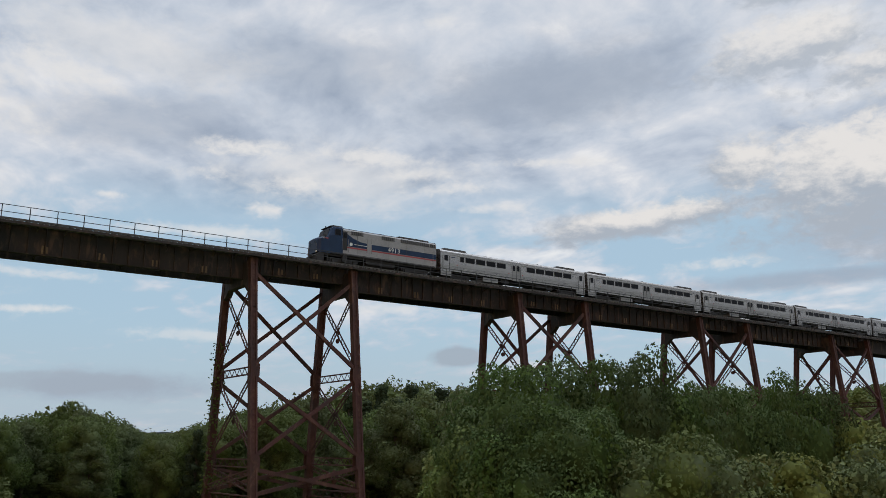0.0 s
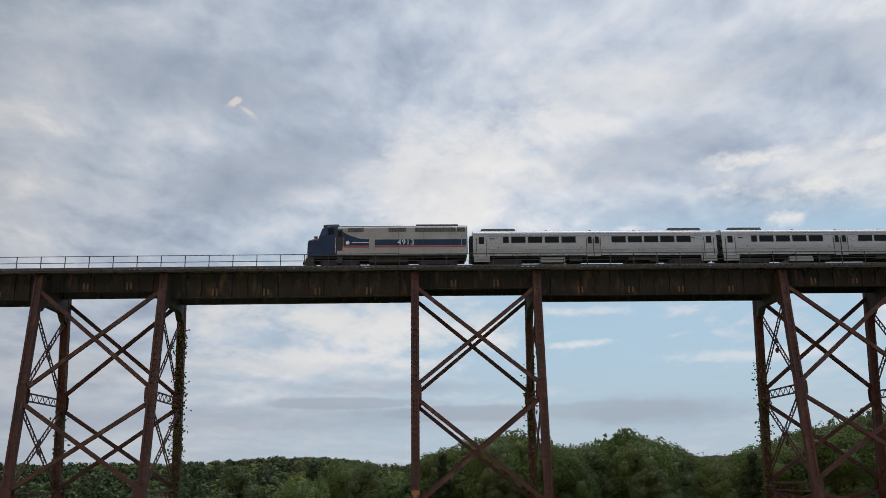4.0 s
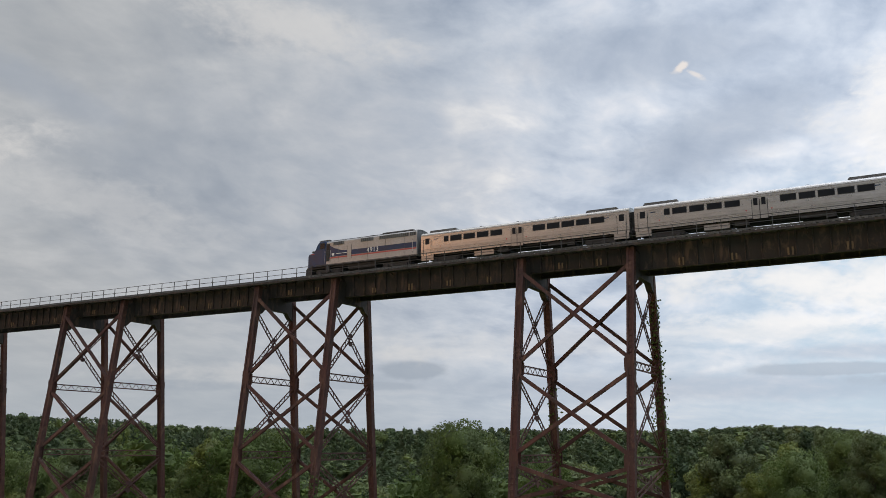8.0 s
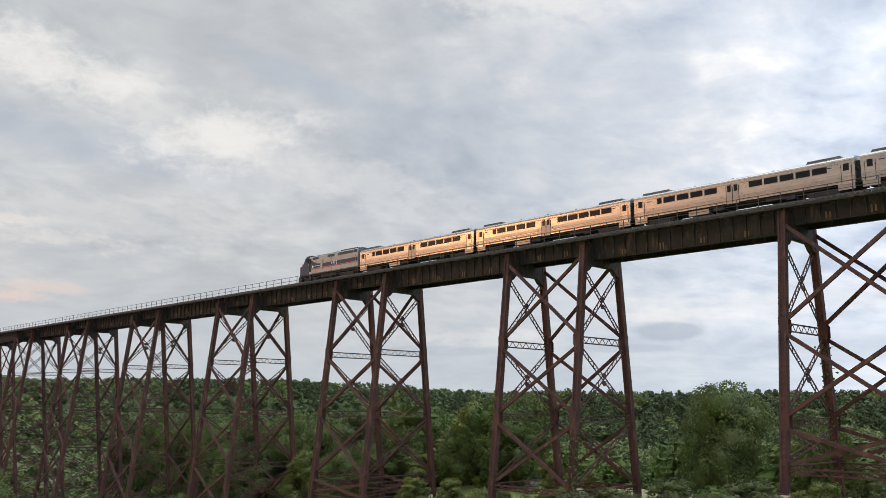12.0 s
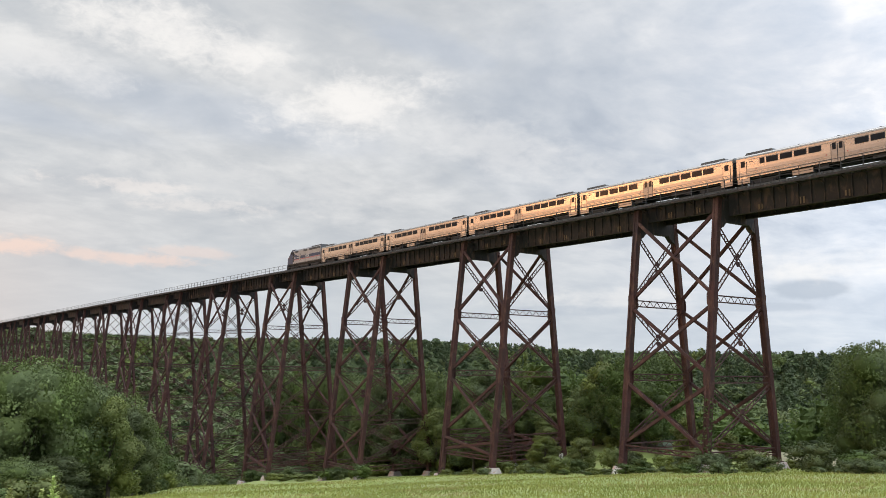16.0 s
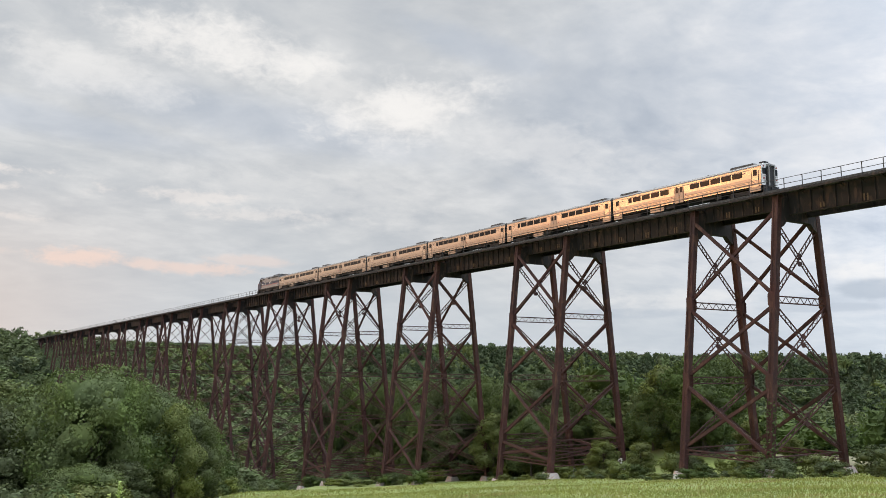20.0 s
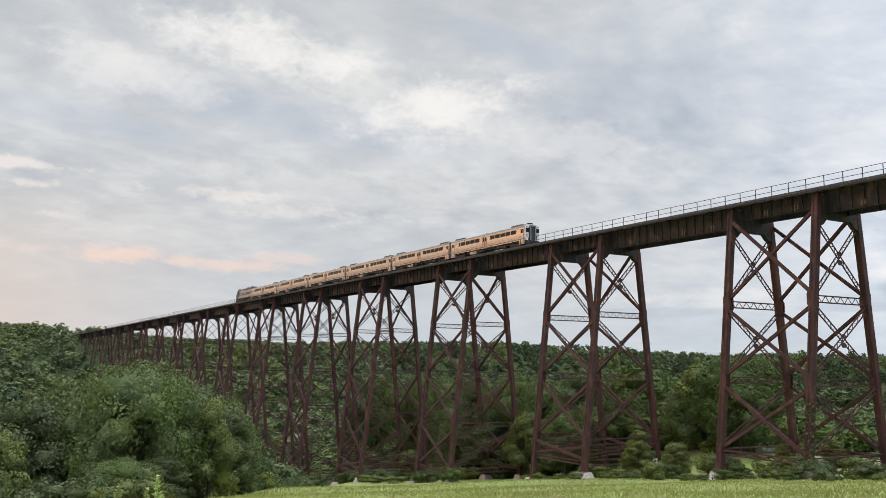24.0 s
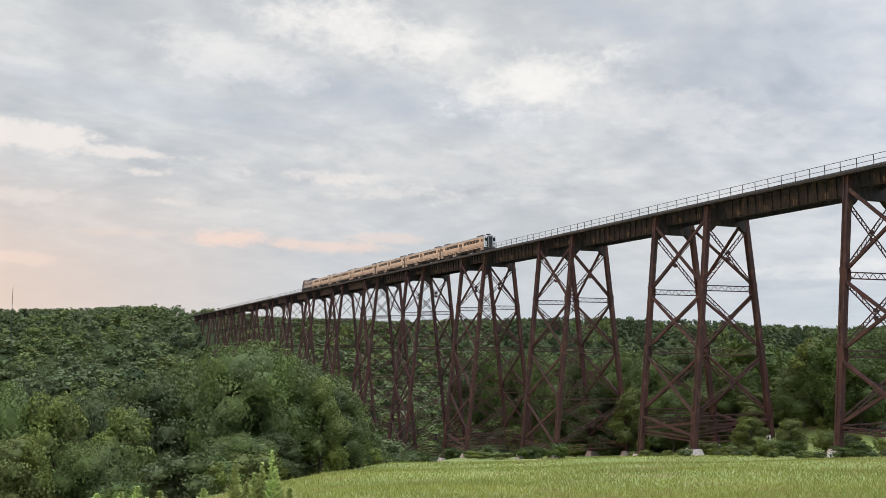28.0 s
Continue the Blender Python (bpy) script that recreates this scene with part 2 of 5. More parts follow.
    # the warm light round the setting sun, and the brighter cloud overhead
    toward = g.vmath("DOT_PRODUCT", d, tuple(heading(SUN_AZ - 8, 5)))
    glow = g.math("MULTIPLY", g.ramp(toward, [(0.79, 0.0), (0.88, 0.5), (0.97, 1.0)], "EASE"), g.ramp(z, [(0.0, 1.0), (0.16, 0.8), (0.40, 0.0)], "EASE"))
    sky = g.mix(glow, sky, (2.0, 1.40, 0.98))
    high = g.n("ShaderNodeMapRange", {0: el, 1: 31.0, 2: 70.0, 3: 1.0, 4: 5.2}, interpolation_type="SMOOTHSTEP").outputs[0]
    top = g.vmath("SCALE", sky)
    g.t.links.new(high, top.node.inputs["Scale"])
    eastern = g.n("ShaderNodeMapRange", {0: az, 1: 44.0, 2: -6.0, 3: 1.0, 4: 1.42}, interpolation_type="SMOOTHSTEP").outputs[0]
    side = g.vmath("SCALE", top)
    g.t.links.new(eastern, side.node.inputs["Scale"])
    top = side
    shown = g.mix(g.ramp(z, [(0.0, 0.0), (0.015, 1.0)]), (0.10, 0.12, 0.08), top)
    g.n("ShaderNodeOutputWorld", {"Surface": g.n("ShaderNodeBackground", {"Color": shown, "Strength": 1.0}).outputs[0]})


build_world()


# ---------------------------------------------------------------- materials
def material(name, base, dark, scale=1.0, rough=0.75, metal=0.0, bump=0.15, fine=18.0, island=0.0, stain=None, translucent=0.0, streak=1.0, gloss=0.5):
    """A surface with two scales of colour variation, roughness variation and fine relief."""
    m = bpy.data.materials.new(name)
    m.use_nodes = True
    g = Nodes(m.node_tree)
    co = g.n("ShaderNodeTexCoord").outputs["Object"]
    if streak != 1.0:
        co = g.n("ShaderNodeMapping", {"Vector": co, "Scale": (1, 1, streak)}).outputs[0]
    n1 = g.noise(co, scale, 5.0, 0.6)
    n2 = g.noise(co, scale * fine, 4.0, 0.6)
    col = g.mix(g.ramp(n1, [(0.32, 0.0), (0.68, 1.0)]), dark, base)
    col = g.mix(g.math("MULTIPLY", g.ramp(n2, [(0.35, 1.0), (0.65, 0.0)]), 0.35), col, tuple(c * 0.55 for c in dark))
    if stain:
        col = g.mix(g.ramp(g.noise(co, scale * 2.7, 6.0, 0.65, 0.6), [(0.52, 0.0), (0.66, 1.0)]), col, stain)
    if island:
        rnd = g.math("ADD", g.n("ShaderNodeNewGeometry").outputs["Random Per Island"], g.n("ShaderNodeObjectInfo").outputs["Random"])
        hsv = g.n("ShaderNodeHueSaturation", {"Hue": g.math("ADD", 0.5, g.math("MULTIPLY", g.math("SUBTRACT", rnd, 1.0), island * 0.06)),
                                              "Value": g.math("ADD", 1.0, g.math("MULTIPLY", g.math("SUBTRACT", rnd, 1.0), island)), "Color": col})
        col = hsv.outputs[0]
    bsdf = g.n("ShaderNodeBsdfPrincipled", {"Base Color": col, "Metallic": metal, "Specular IOR Level": gloss,
                                            "Roughness": g.math("ADD", rough, g.math("MULTIPLY", g.math("SUBTRACT", n1, 0.5), 0.25), clamp=True)})
    if bump:
        b = g.n("ShaderNodeBump", {"Height": n2, "Strength": bump, "Distance": 0.05})
        m.node_tree.links.new(b.outputs[0], bsdf.inputs["Normal"])
    out = bsdf.outputs[0]
    if translucent:
        tr = g.n("ShaderNodeBsdfTranslucent", {"Color": col})
        out = g.n("ShaderNodeMixShader", {0: translucent, 1: out, 2: tr.outputs[0]}).outputs[0]
    g.n("ShaderNodeOutputMaterial", {"Surface": out})
    return m


RUST = material("weathered rusty steel", (0.074, 0.0225, 0.0175), (0.030, 0.0110, 0.0095), 0.35, 0.82, 0.0, 0.25, 14.0, 0.18, (0.092, 0.040, 0.027), streak=0.45)
GIRDER = material("stained dark girder steel", (0.0259, 0.0173, 0.0150), (0.0115, 0.0086, 0.0083), 0.45, 0.8, 0.0, 0.2, 10.0, 0.15, (0.070, 0.040, 0.028), streak=0.35)
DECK = material("weathered grey timber", (0.10, 0.095, 0.085), (0.045, 0.042, 0.038), 0.8, 0.85, 0.0, 0.2, 9.0, 0.3)
RAILING = material("dark galvanised pipe", (0.055, 0.058, 0.062), (0.03, 0.03, 0.032), 1.2, 0.6, 0.3, 0.1, 9.0)
CONCRETE = material("pale cast concrete", (0.52, 0.47, 0.43), (0.33, 0.28, 0.25), 0.6, 0.9, 0.0, 0.3, 12.0, 0.0, (0.40, 0.21, 0.14))
OCHRE = material("faded ochre paint", (0.20, 0.125, 0.06), (0.09, 0.06, 0.04), 3.0, 0.8)
PRIMER = material("orange-brown primer", (0.34, 0.15, 0.07), (0.22, 0.10, 0.05), 1.5, 0.8)
WHITE = material("white painted sheet", (0.78, 0.78, 0.76), (0.6, 0.6, 0.58), 2.0, 0.6)
BLACK = material("black rubber and grease", (0.022, 0.021, 0.021), (0.010, 0.010, 0.010), 2.0, 0.7)
STEEL = material("brushed stainless steel", (0.3772, 0.3588, 0.3358), (0.3128, 0.2944, 0.2760), 0.5, 0.28, 0.9, 0.06, 16.0, 0.0, (0.3128, 0.2852, 0.2576), streak=3.0)
STEEL_DULL = material("dull fluted stainless steel", (0.3128, 0.2990, 0.2806), (0.2300, 0.2208, 0.2070), 0.7, 0.42, 0.8, 0.08, 16.0, streak=3.0)
BAND = material("grey window-sill band", (0.36, 0.345, 0.32), (0.29, 0.275, 0.26), 0.7, 0.38, 0.85, 0.05, 16.0)
SILVER = material("dusty silver paint", (0.34, 0.335, 0.33), (0.25, 0.245, 0.24), 0.6, 0.45, 0.30, 0.05, 16.0, gloss=0.3)
NAVY = material("navy blue paint", (0.012, 0.034, 0.085), (0.009, 0.024, 0.060), 0.6, 0.42, 0.0, 0.03, 12.0, gloss=0.25)
RED = material("red stripe paint", (0.36, 0.045, 0.050), (0.25, 0.035, 0.04), 0.8, 0.4)
ROOFGREY = material("sooty roof sheet", (0.12, 0.12, 0.12), (0.05, 0.05, 0.052), 0.8, 0.7)
GLASS = material("dark tinted window glass", (0.018, 0.020, 0.024), (0.012, 0.013, 0.016), 1.0, 0.2, 0.0, 0.0, gloss=0.06)
BARK = material("grey-brown bark", (0.115, 0.092, 0.070), (0.055, 0.042, 0.034), 2.0, 0.9, 0.0, 0.5, 8.0)


def leafage(name, base, dark, crown=4.0, vary=0.55, through_light=0.25):
    """Small leaves: each bough and each leaf has its own tone, and some light comes through."""
    m = bpy.data.materials.new(name)
    m.use_nodes = True
    g = Nodes(m.node_tree)
    co = g.n("ShaderNodeTexCoord").outputs["Object"]
    cell = g.n("ShaderNodeSeparateXYZ", {0: g.n("ShaderNodeTexVoronoi", {"Vector": co, "Scale": 1 / crown}).outputs["Color"]}).outputs
    island = g.n("ShaderNodeNewGeometry").outputs["Random Per Island"]
    single = g.n("ShaderNodeObjectInfo").outputs["Random"]
    tone = g.math("MULTIPLY_ADD", g.noise(co, 2.2 / crown, 3.0), 0.6, g.math("MULTIPLY_ADD", cell[0], 0.45, g.math("MULTIPLY_ADD", island, vary, -0.30)), clamp=True)
    col = g.mix(tone, dark, base)
    shift = g.math("SUBTRACT", g.math("ADD", single, cell[1]), 1.0)
    col = g.n("ShaderNodeHueSaturation", {"Hue": g.math("MULTIPLY_ADD", shift, 0.012, 0.5), "Saturation": g.math("MULTIPLY_ADD", cell[2], 0.22, 0.84), "Value": g.math("MULTIPLY_ADD", shift, 0.30, 1.0), "Color": col}).outputs[0]
    bsdf = g.n("ShaderNodeBsdfPrincipled", {"Base Color": col, "Roughness": 0.7, "Specular IOR Level": 0.08})
    tr = g.n("ShaderNodeBsdfTranslucent", {"Color": col})
    g.n("ShaderNodeOutputMaterial", {"Surface": g.n("ShaderNodeMixShader", {0: through_light, 1: bsdf.outputs[0], 2: tr.outputs[0]}).outputs[0]})
    return m


LEAF = leafage("broad green leaves", (0.1104, 0.1486, 0.0397), (0.0511, 0.0761, 0.0219))
LEAF_PALE = leafage("yellow-green leaves", (0.1768, 0.1982, 0.0501), (0.0962, 0.1184, 0.0313))
LEAF_DARK = leafage("dark conifer needles", (0.0439, 0.0640, 0.0282), (0.0225, 0.0363, 0.0167), through_light=0.1)
LEAF_GREY = leafage("grey-green leaves", (0.1365, 0.1631, 0.0668), (0.0725, 0.0931, 0.0376))
LEAF_DEEP = leafage("deep green leaves", (0.0903, 0.1329, 0.0365), (0.0416, 0.0676, 0.0198), 3.0)
# a brighter copy of LEAF for fine oaks: extra light put into the colour
LEAF_LIT = leafage("mid-green leaves, light painted in", (0.1329, 0.1680, 0.0532), (0.0676, 0.0931, 0.0303))
# leaf colours of the far woods, with the haze of distance mixed into them
HAZED_LEAF = [leafage("far woods, " + n, c, tuple(v * 0.58 for v in c), 9.0, 0.4, 0.2) for n, c in (("mid green", (0.1223, 0.1573, 0.0567)), ("grey green", (0.1366, 0.1669, 0.0736)), ("pale green", (0.1617, 0.1902, 0.0615)), ("dark", (0.0749, 0.1013, 0.0458)))]


def foliage(name, base, dark, cell, crown):
    """A mass of small leaves: each cell its own tone, shade painted dark in the gaps between them."""
    m = bpy.data.materials.new(name)
    m.use_nodes = True
    g = Nodes(m.node_tree)
    co = g.n("ShaderNodeTexCoord").outputs["Object"]
    v = g.n("ShaderNodeTexVoronoi", {"Vector": co, "Scale": 1 / cell, "Randomness": 1.0})
    big = g.math("MULTIPLY_ADD", g.noise(co, 1.6 / crown, 5.0), 0.7, g.math("MULTIPLY", g.n("ShaderNodeSeparateXYZ", {0: g.n("ShaderNodeTexVoronoi", {"Vector": co, "Scale": 1 / crown}).outputs["Color"]}).outputs[0], 0.3))
    tone = g.n("ShaderNodeSeparateXYZ", {0: v.outputs["Color"]}).outputs[0]
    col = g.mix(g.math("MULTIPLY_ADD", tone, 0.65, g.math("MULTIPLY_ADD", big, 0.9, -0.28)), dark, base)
    # the shade between leaves, put into the colour
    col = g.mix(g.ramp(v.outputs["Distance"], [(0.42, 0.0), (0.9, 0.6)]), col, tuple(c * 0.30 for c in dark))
    bump = g.n("ShaderNodeBump", {"Height": g.math("MULTIPLY_ADD", tone, 0.6, g.math("MULTIPLY", v.outputs["Distance"], -1.0)), "Strength": 1.0, "Distance": cell * 0.9})
    bsdf = g.n("ShaderNodeBsdfPrincipled", {"Base Color": col, "Roughness": 0.85, "Specular IOR Level": 0.12, "Normal": bump.outputs[0]})
    g.n("ShaderNodeOutputMaterial", {"Surface": bsdf.outputs[0]})
    return m


UNDER = foliage("woodland understorey, shade painted in", (0.0588, 0.0770, 0.0259), (0.0301, 0.0434, 0.0147), 1.7, 9.0)
GRASS = material("meadow grass", (0.2985, 0.3021, 0.0665), (0.1901, 0.2268, 0.0484), 0.09, 0.8, 0.0, 0.0, 9.0, 0.28, (0.2763, 0.2237, 0.0855), translucent=0.25)
SOIL = material("grassy hillside", (0.221, 0.259, 0.061), (0.150, 0.198, 0.045), 0.06, 0.9, 0.0, 0.3, 14.0, 0.0, (0.192, 0.179, 0.070))
HAY = material("pale mown hay meadow", (0.182, 0.160, 0.083), (0.131, 0.125, 0.058), 0.12, 0.9, 0.0, 0.3, 14.0, 0.0, (0.166, 0.150, 0.077))
WEED = material("feathery weed leaves", (0.4329, 0.4992, 0.1586), (0.3328, 0.3913, 0.1170), 0.6, 0.7, 0.0, 0.0, 6.0, 0.5, translucent=0.4)
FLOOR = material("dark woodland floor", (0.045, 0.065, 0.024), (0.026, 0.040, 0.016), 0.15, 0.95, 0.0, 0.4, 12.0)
# the ridge's haze is painted: its base colour is blue-grey
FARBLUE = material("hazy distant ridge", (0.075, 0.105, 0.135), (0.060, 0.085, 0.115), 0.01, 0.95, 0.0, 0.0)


# ---------------------------------------------------------------- mesh helpers
class Mesh:
    """Collects boxes, beams and sheets into one mesh."""

    def __init__(self):
        self.v, self.f = [], []

    def add(self, verts, faces):
        k = len(self.v)
        self.v += [tuple(p) for p in verts]
        self.f += [tuple(i + k for i in q) for q in faces]
        return self

    def box(self, c, s, rot=None):
        x, y, z = s[0] / 2, s[1] / 2, s[2] / 2
        pts = [Vector((a * x, b * y, d * z)) for d in (-1, 1) for a, b in ((-1, -1), (1, -1), (1, 1), (-1, 1))]
        if rot is not None:
            pts = [rot @ p for p in pts]
        return self.add([p + Vector(c) for p in pts], [(3, 2, 1, 0), (4, 5, 6, 7), (0, 1, 5, 4), (1, 2, 6, 5), (2, 3, 7, 6), (3, 0, 4, 7)])

    def beam(self, a, b, w, h, side=(0, 1, 0)):
        """A bar from a to b; w: width across, in the plane square to side; h: thickness along side."""
        a, b = Vector(a), Vector(b)
        d = (b - a).normalized()
        s = Vector(side)
        s = (s - d * s.dot(d)).normalized()
        u = d.cross(s)
        pts = [p + u * i * w / 2 + s * j * h / 2 for p in (a, b) for i, j in ((-1, -1), (1, -1), (1, 1), (-1, 1))]
        return self.add(pts, [(3, 2, 1, 0), (4, 5, 6, 7), (0, 1, 5, 4), (1, 2, 6, 5), (2, 3, 7, 6), (3, 0, 4, 7)])

    def prism(self, outline, axis, lo, hi):
        """A convex or simple outline of (p, q) pushed along x, y or z."""
        def at(p, q, w):
            return {"x": (w, p, q), "y": (p, w, q), "z": (p, q, w)}[axis]
        n = len(outline)
        pts = [at(p, q, lo) for p, q in outline] + [at(p, q, hi) for p, q in outline]
        return self.add(pts, [tuple(range(n)), tuple(range(2 * n - 1, n - 1, -1))] + [((i + 1) % n, i, i + n, (i + 1) % n + n) for i in range(n)])

    def tube(self, a, b, r, n=8, r2=None):
        a, b = Vector(a), Vector(b)
        d = (b - a).normalized()
        s = d.orthogonal().normalized()
        u = d.cross(s)
        r2 = r if r2 is None else r2
        pts = [p + (s * math.cos(2 * math.pi * i / n) + u * math.sin(2 * math.pi * i / n)) * q for p, q in ((a, r), (b, r2)) for i in range(n)]
        return self.add(pts, [tuple(range(n - 1, -1, -1)), tuple(range(n, 2 * n))] + [(i, (i + 1) % n, (i + 1) % n + n, i + n) for i in range(n)])

    def lattice(self, a, b, depth, width, plane, bars, bar=0.125):
        """Two slim chords and their zigzag lacing; plane: the direction in which the chords stand apart."""
        a, b, q = Vector(a), Vector(b), Vector(plane)
        d = (b - a).normalized()
        q = (q - d * q.dot(d)).normalized()
        s = d.cross(q)
        for k in (-1, 1):
            o = q * k * depth / 2
            self.beam(a + o, b + o, 0.14, width, s)
        for i in range(bars):
            p0, p1 = a.lerp(b, i / bars), a.lerp(b, (i + 1) / bars)
            k = 1 if i % 2 else -1
            self.beam(p0 + q * k * depth / 2, p1 - q * k * depth / 2, bar, 0.05, s)
        return self

    def data(self, name, mat, smooth=False):
        me = bpy.data.meshes.new(name)
        me.from_pydata(self.v, [], self.f)
        me.materials.append(mat)
        bm = bmesh.new()
        bm.from_mesh(me)
        bmesh.ops.recalc_face_normals(bm, faces=bm.faces)
        bm.to_mesh(me)
        bm.free()
        if smooth:
            me.shade_smooth()
        return me


def raw_mesh(name, verts, faces, mats, index=None, round_from=99):
    """A mesh from arrays of points and of equal-sided faces."""
    me = bpy.data.meshes.new(name)
    nv, (nf, k) = len(verts), faces.shape
    me.vertices.add(nv)
    me.vertices.foreach_set("co", np.ascontiguousarray(verts, dtype=np.float32).ravel())
    me.loops.add(nf * k)
    me.loops.foreach_set("vertex_index", np.ascontiguousarray(faces, dtype=np.int32).ravel())
    me.polygons.add(nf)
    me.polygons.foreach_set("loop_start", np.arange(0, nf * k, k, dtype=np.int32))
    for m in mats:
        me.materials.append(m)
    if index is not None:
        me.polygons.foreach_set("material_index", np.ascontiguousarray(index, dtype=np.int32))
        me.polygons.foreach_set("use_smooth", np.ascontiguousarray(np.asarray(index) >= round_from, dtype=bool))
    me.update(calc_edges=True)
    return me


def thing(name, at, label, category, group="", kind=""):
    ob = new(name)
    ob.location = at
    ob.empty_display_size = 0.3
    return tagged(ob, label, category, group, kind)


def part(name, mesh, mat, parent, label="", origin=(0, 0, 0), smooth=False):
    """Links a mesh as one part; its points are given from the origin of the thing."""
    me = mesh if isinstance(mesh, bpy.types.Mesh) else mesh.data(name, mat, smooth)
    ob = new(name, me)
    ob.parent = parent
    ob.location = origin
    return tagged(ob, label)


# ---------------------------------------------------------------- land
def smooth(a, b, v):
    u = np.clip((v - a) / (b - a), 0, 1)
    return u * u * (3 - 2 * u)


PROFILE_X = [-1400, -900, -690, -640, -580, -500, -420, -340, -262, -225, -186, -151, -138, -112, -100, -75, -63, 0, 75, 150, 220, 300, 700, 1500]
PROFILE_Z = [18, 17, 14, 7, -8, -26, -35, -37, -34, -30, -25.5, -21.1, -19.3, -16.6, -14.6, -11.9, -10.2, -3.0, -6.0, 0.0, 9, 20, 24, 24]
# the height of the tree line over the horizon, in degrees, by azimuth
SKY_AZ = [-70, -62, -59, -57, -52.8, -47.6, -38.5, -35.9, -32.2, -27.8, -24.9, -21.2, -19.8, -17.5, -15.2, -12.9, -11.1, -9.9, -8.3, -5.9, -3.5, -1.5, 1.1, 3.4, 5.6, 9, 13.6, 19.6, 25, 30.7, 37, 42.9, 46.3, 49, 55, 62, 70, 78, 82, 85.8, 88, 93.4, 110]
SKY_EL = [3.8, 3.5, 2.9, 3.4, 3.2, 3.4, 3.6, 3.9, 4.1, 3.3, 2.5, 1.45, 0.95, 0.8, 1.6, 2.55, 1.7, 1.25, 1.8, 2.6, 2.0, 1.5, 0.6, 0.8, 1.15, 1.25, 0.95, 0.93, 0.95, 0.9, 0.95, 0.75, 0.9, 1.3, 1.5, 1.35, 1.2, 1.4, 1.95, 2.2, 1.9, 1.7, 1.6]


def field_edge(x):
    """The line, as y by x, on which the meadow gives way to the wooded slope."""
    return np.where(x < -80, -0.55 * x - 17, -0.43 * x - 7.4)


def ground(x, y):
    x, y = np.asarray(x, float), np.asarray(y, float)
    z = np.interp(x, PROFILE_X, PROFILE_Z) - 0.035 * (np.clip(y, -160, 170) - 80)
    bank = field_edge(x) - y
    z = z - 13 * smooth(0, 45, bank) * smooth(-10, -36, x) * smooth(-520, -360, x)
    z = z - 10 * smooth(22, 46, x) * smooth(84, 72, y) * smooth(-60, -10, y) * smooth(170, 120, x)
    z = z + (-11.2 - z) * smooth(MID + 4, MID + 15, y) * smooth(138, 118, y) * smooth(-135, -108, x) * smooth(2, -25, x)
    z = z + (np.minimum(z, -25) - z) * smooth(122, 190, y) * smooth(70, 10, x) * smooth(-660, -480, x)
    z = z + (4 + 4 * np.sin(x / 170 + 1) - z) * smooth(330, 720, y)
    z = np.maximum(z, -39 + 0.01 * np.abs(y))
    z = z + 0.5 * np.sin(x / 21 + y / 34) * np.sin(y / 27 - x / 50) * smooth(60, 160, np.hypot(x, y))
    return z + 0.12 * np.sin(x / 4.1) * np.sin(y / 5.3 + x / 9) * smooth(8, 30, np.hypot(x, y))


def wooded(x, y):
    bank = field_edge(x) - y
    front = ((bank > 4) & (x < -34)) | ((x < -178) & (bank > -25)) | ((x > 36) & (y < 0.95 * x + 22) & (y > -40))
    back = ~((x > -0.84 * y) & (x < -20) & (y < 142)) & ~((x > -178) & (y < MID + 13)) & ~((x >= -20) & (x < 8) & (y < 108))
    return np.where(y < MID, front, back)


def gz(x, y):
    return float(ground(x, y))


def build_ground():
    rings = np.concatenate([[0.0], np.geomspace(3, 4600, 130)])
    na = 300
    ang = np.linspace(0, 2 * np.pi, na, endpoint=False)
    r, a = np.meshgrid(rings, ang, indexing="ij")
    x, y = r * np.cos(a), r * np.sin(a)
    z = ground(x, y)
    z = z + (6 - z) * smooth(1400, 2400, r)
    verts = np.stack([x, y, z], -1).reshape(-1, 3)
    i, j = np.meshgrid(np.arange(len(rings) - 1), np.arange(na), indexing="ij")
    i, j = i.ravel(), j.ravel()
    j2 = (j + 1) % na
    faces = np.stack([i * na + j, (i + 1) * na + j, (i + 1) * na + j2, i * na + j2], -1)
    c = verts[faces].mean(1)
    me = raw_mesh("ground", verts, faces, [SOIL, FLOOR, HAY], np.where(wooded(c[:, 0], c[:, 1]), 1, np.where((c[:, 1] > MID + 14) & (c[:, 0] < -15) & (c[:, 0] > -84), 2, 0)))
    me.shade_smooth()
    tagged(new("ground", me), "green hillside meadow falling into a wooded valley", "ground", kind="structure")


def build_ridge():
    m = Mesh()
    for k in range(60):
        az = 70 - 2.6 * k
        el = 0.55 + 0.40 * math.exp(-((az + 19.0) / 2.6) ** 2) + 0.08 * math.sin(k * 1.7)
        r = 3400
        p, q = heading(az, 0), heading(az - 2.6, 0)
        el2 = 0.55 + 0.40 * math.exp(-((az - 2.6 + 19.0) / 2.6) ** 2) + 0.08 * math.sin((k + 1) * 1.7)
        h, h2 = EYE + r * math.tan(radians(el)), EYE + r * math.tan(radians(el2))
        m.add([(p[0] * r, p[1] * r, -40), (q[0] * r, q[1] * r, -40), (q[0] * r, q[1] * r, h2), (p[0] * r, p[1] * r, h),
               (p[0] * (r + 700), p[1] * (r + 700), -40), (q[0] * (r + 700), q[1] * (r + 700), -40)], [(0, 1, 2, 3), (3, 2, 5, 4)])
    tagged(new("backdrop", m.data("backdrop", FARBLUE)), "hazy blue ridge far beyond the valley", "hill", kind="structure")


build_ground()
build_ridge()


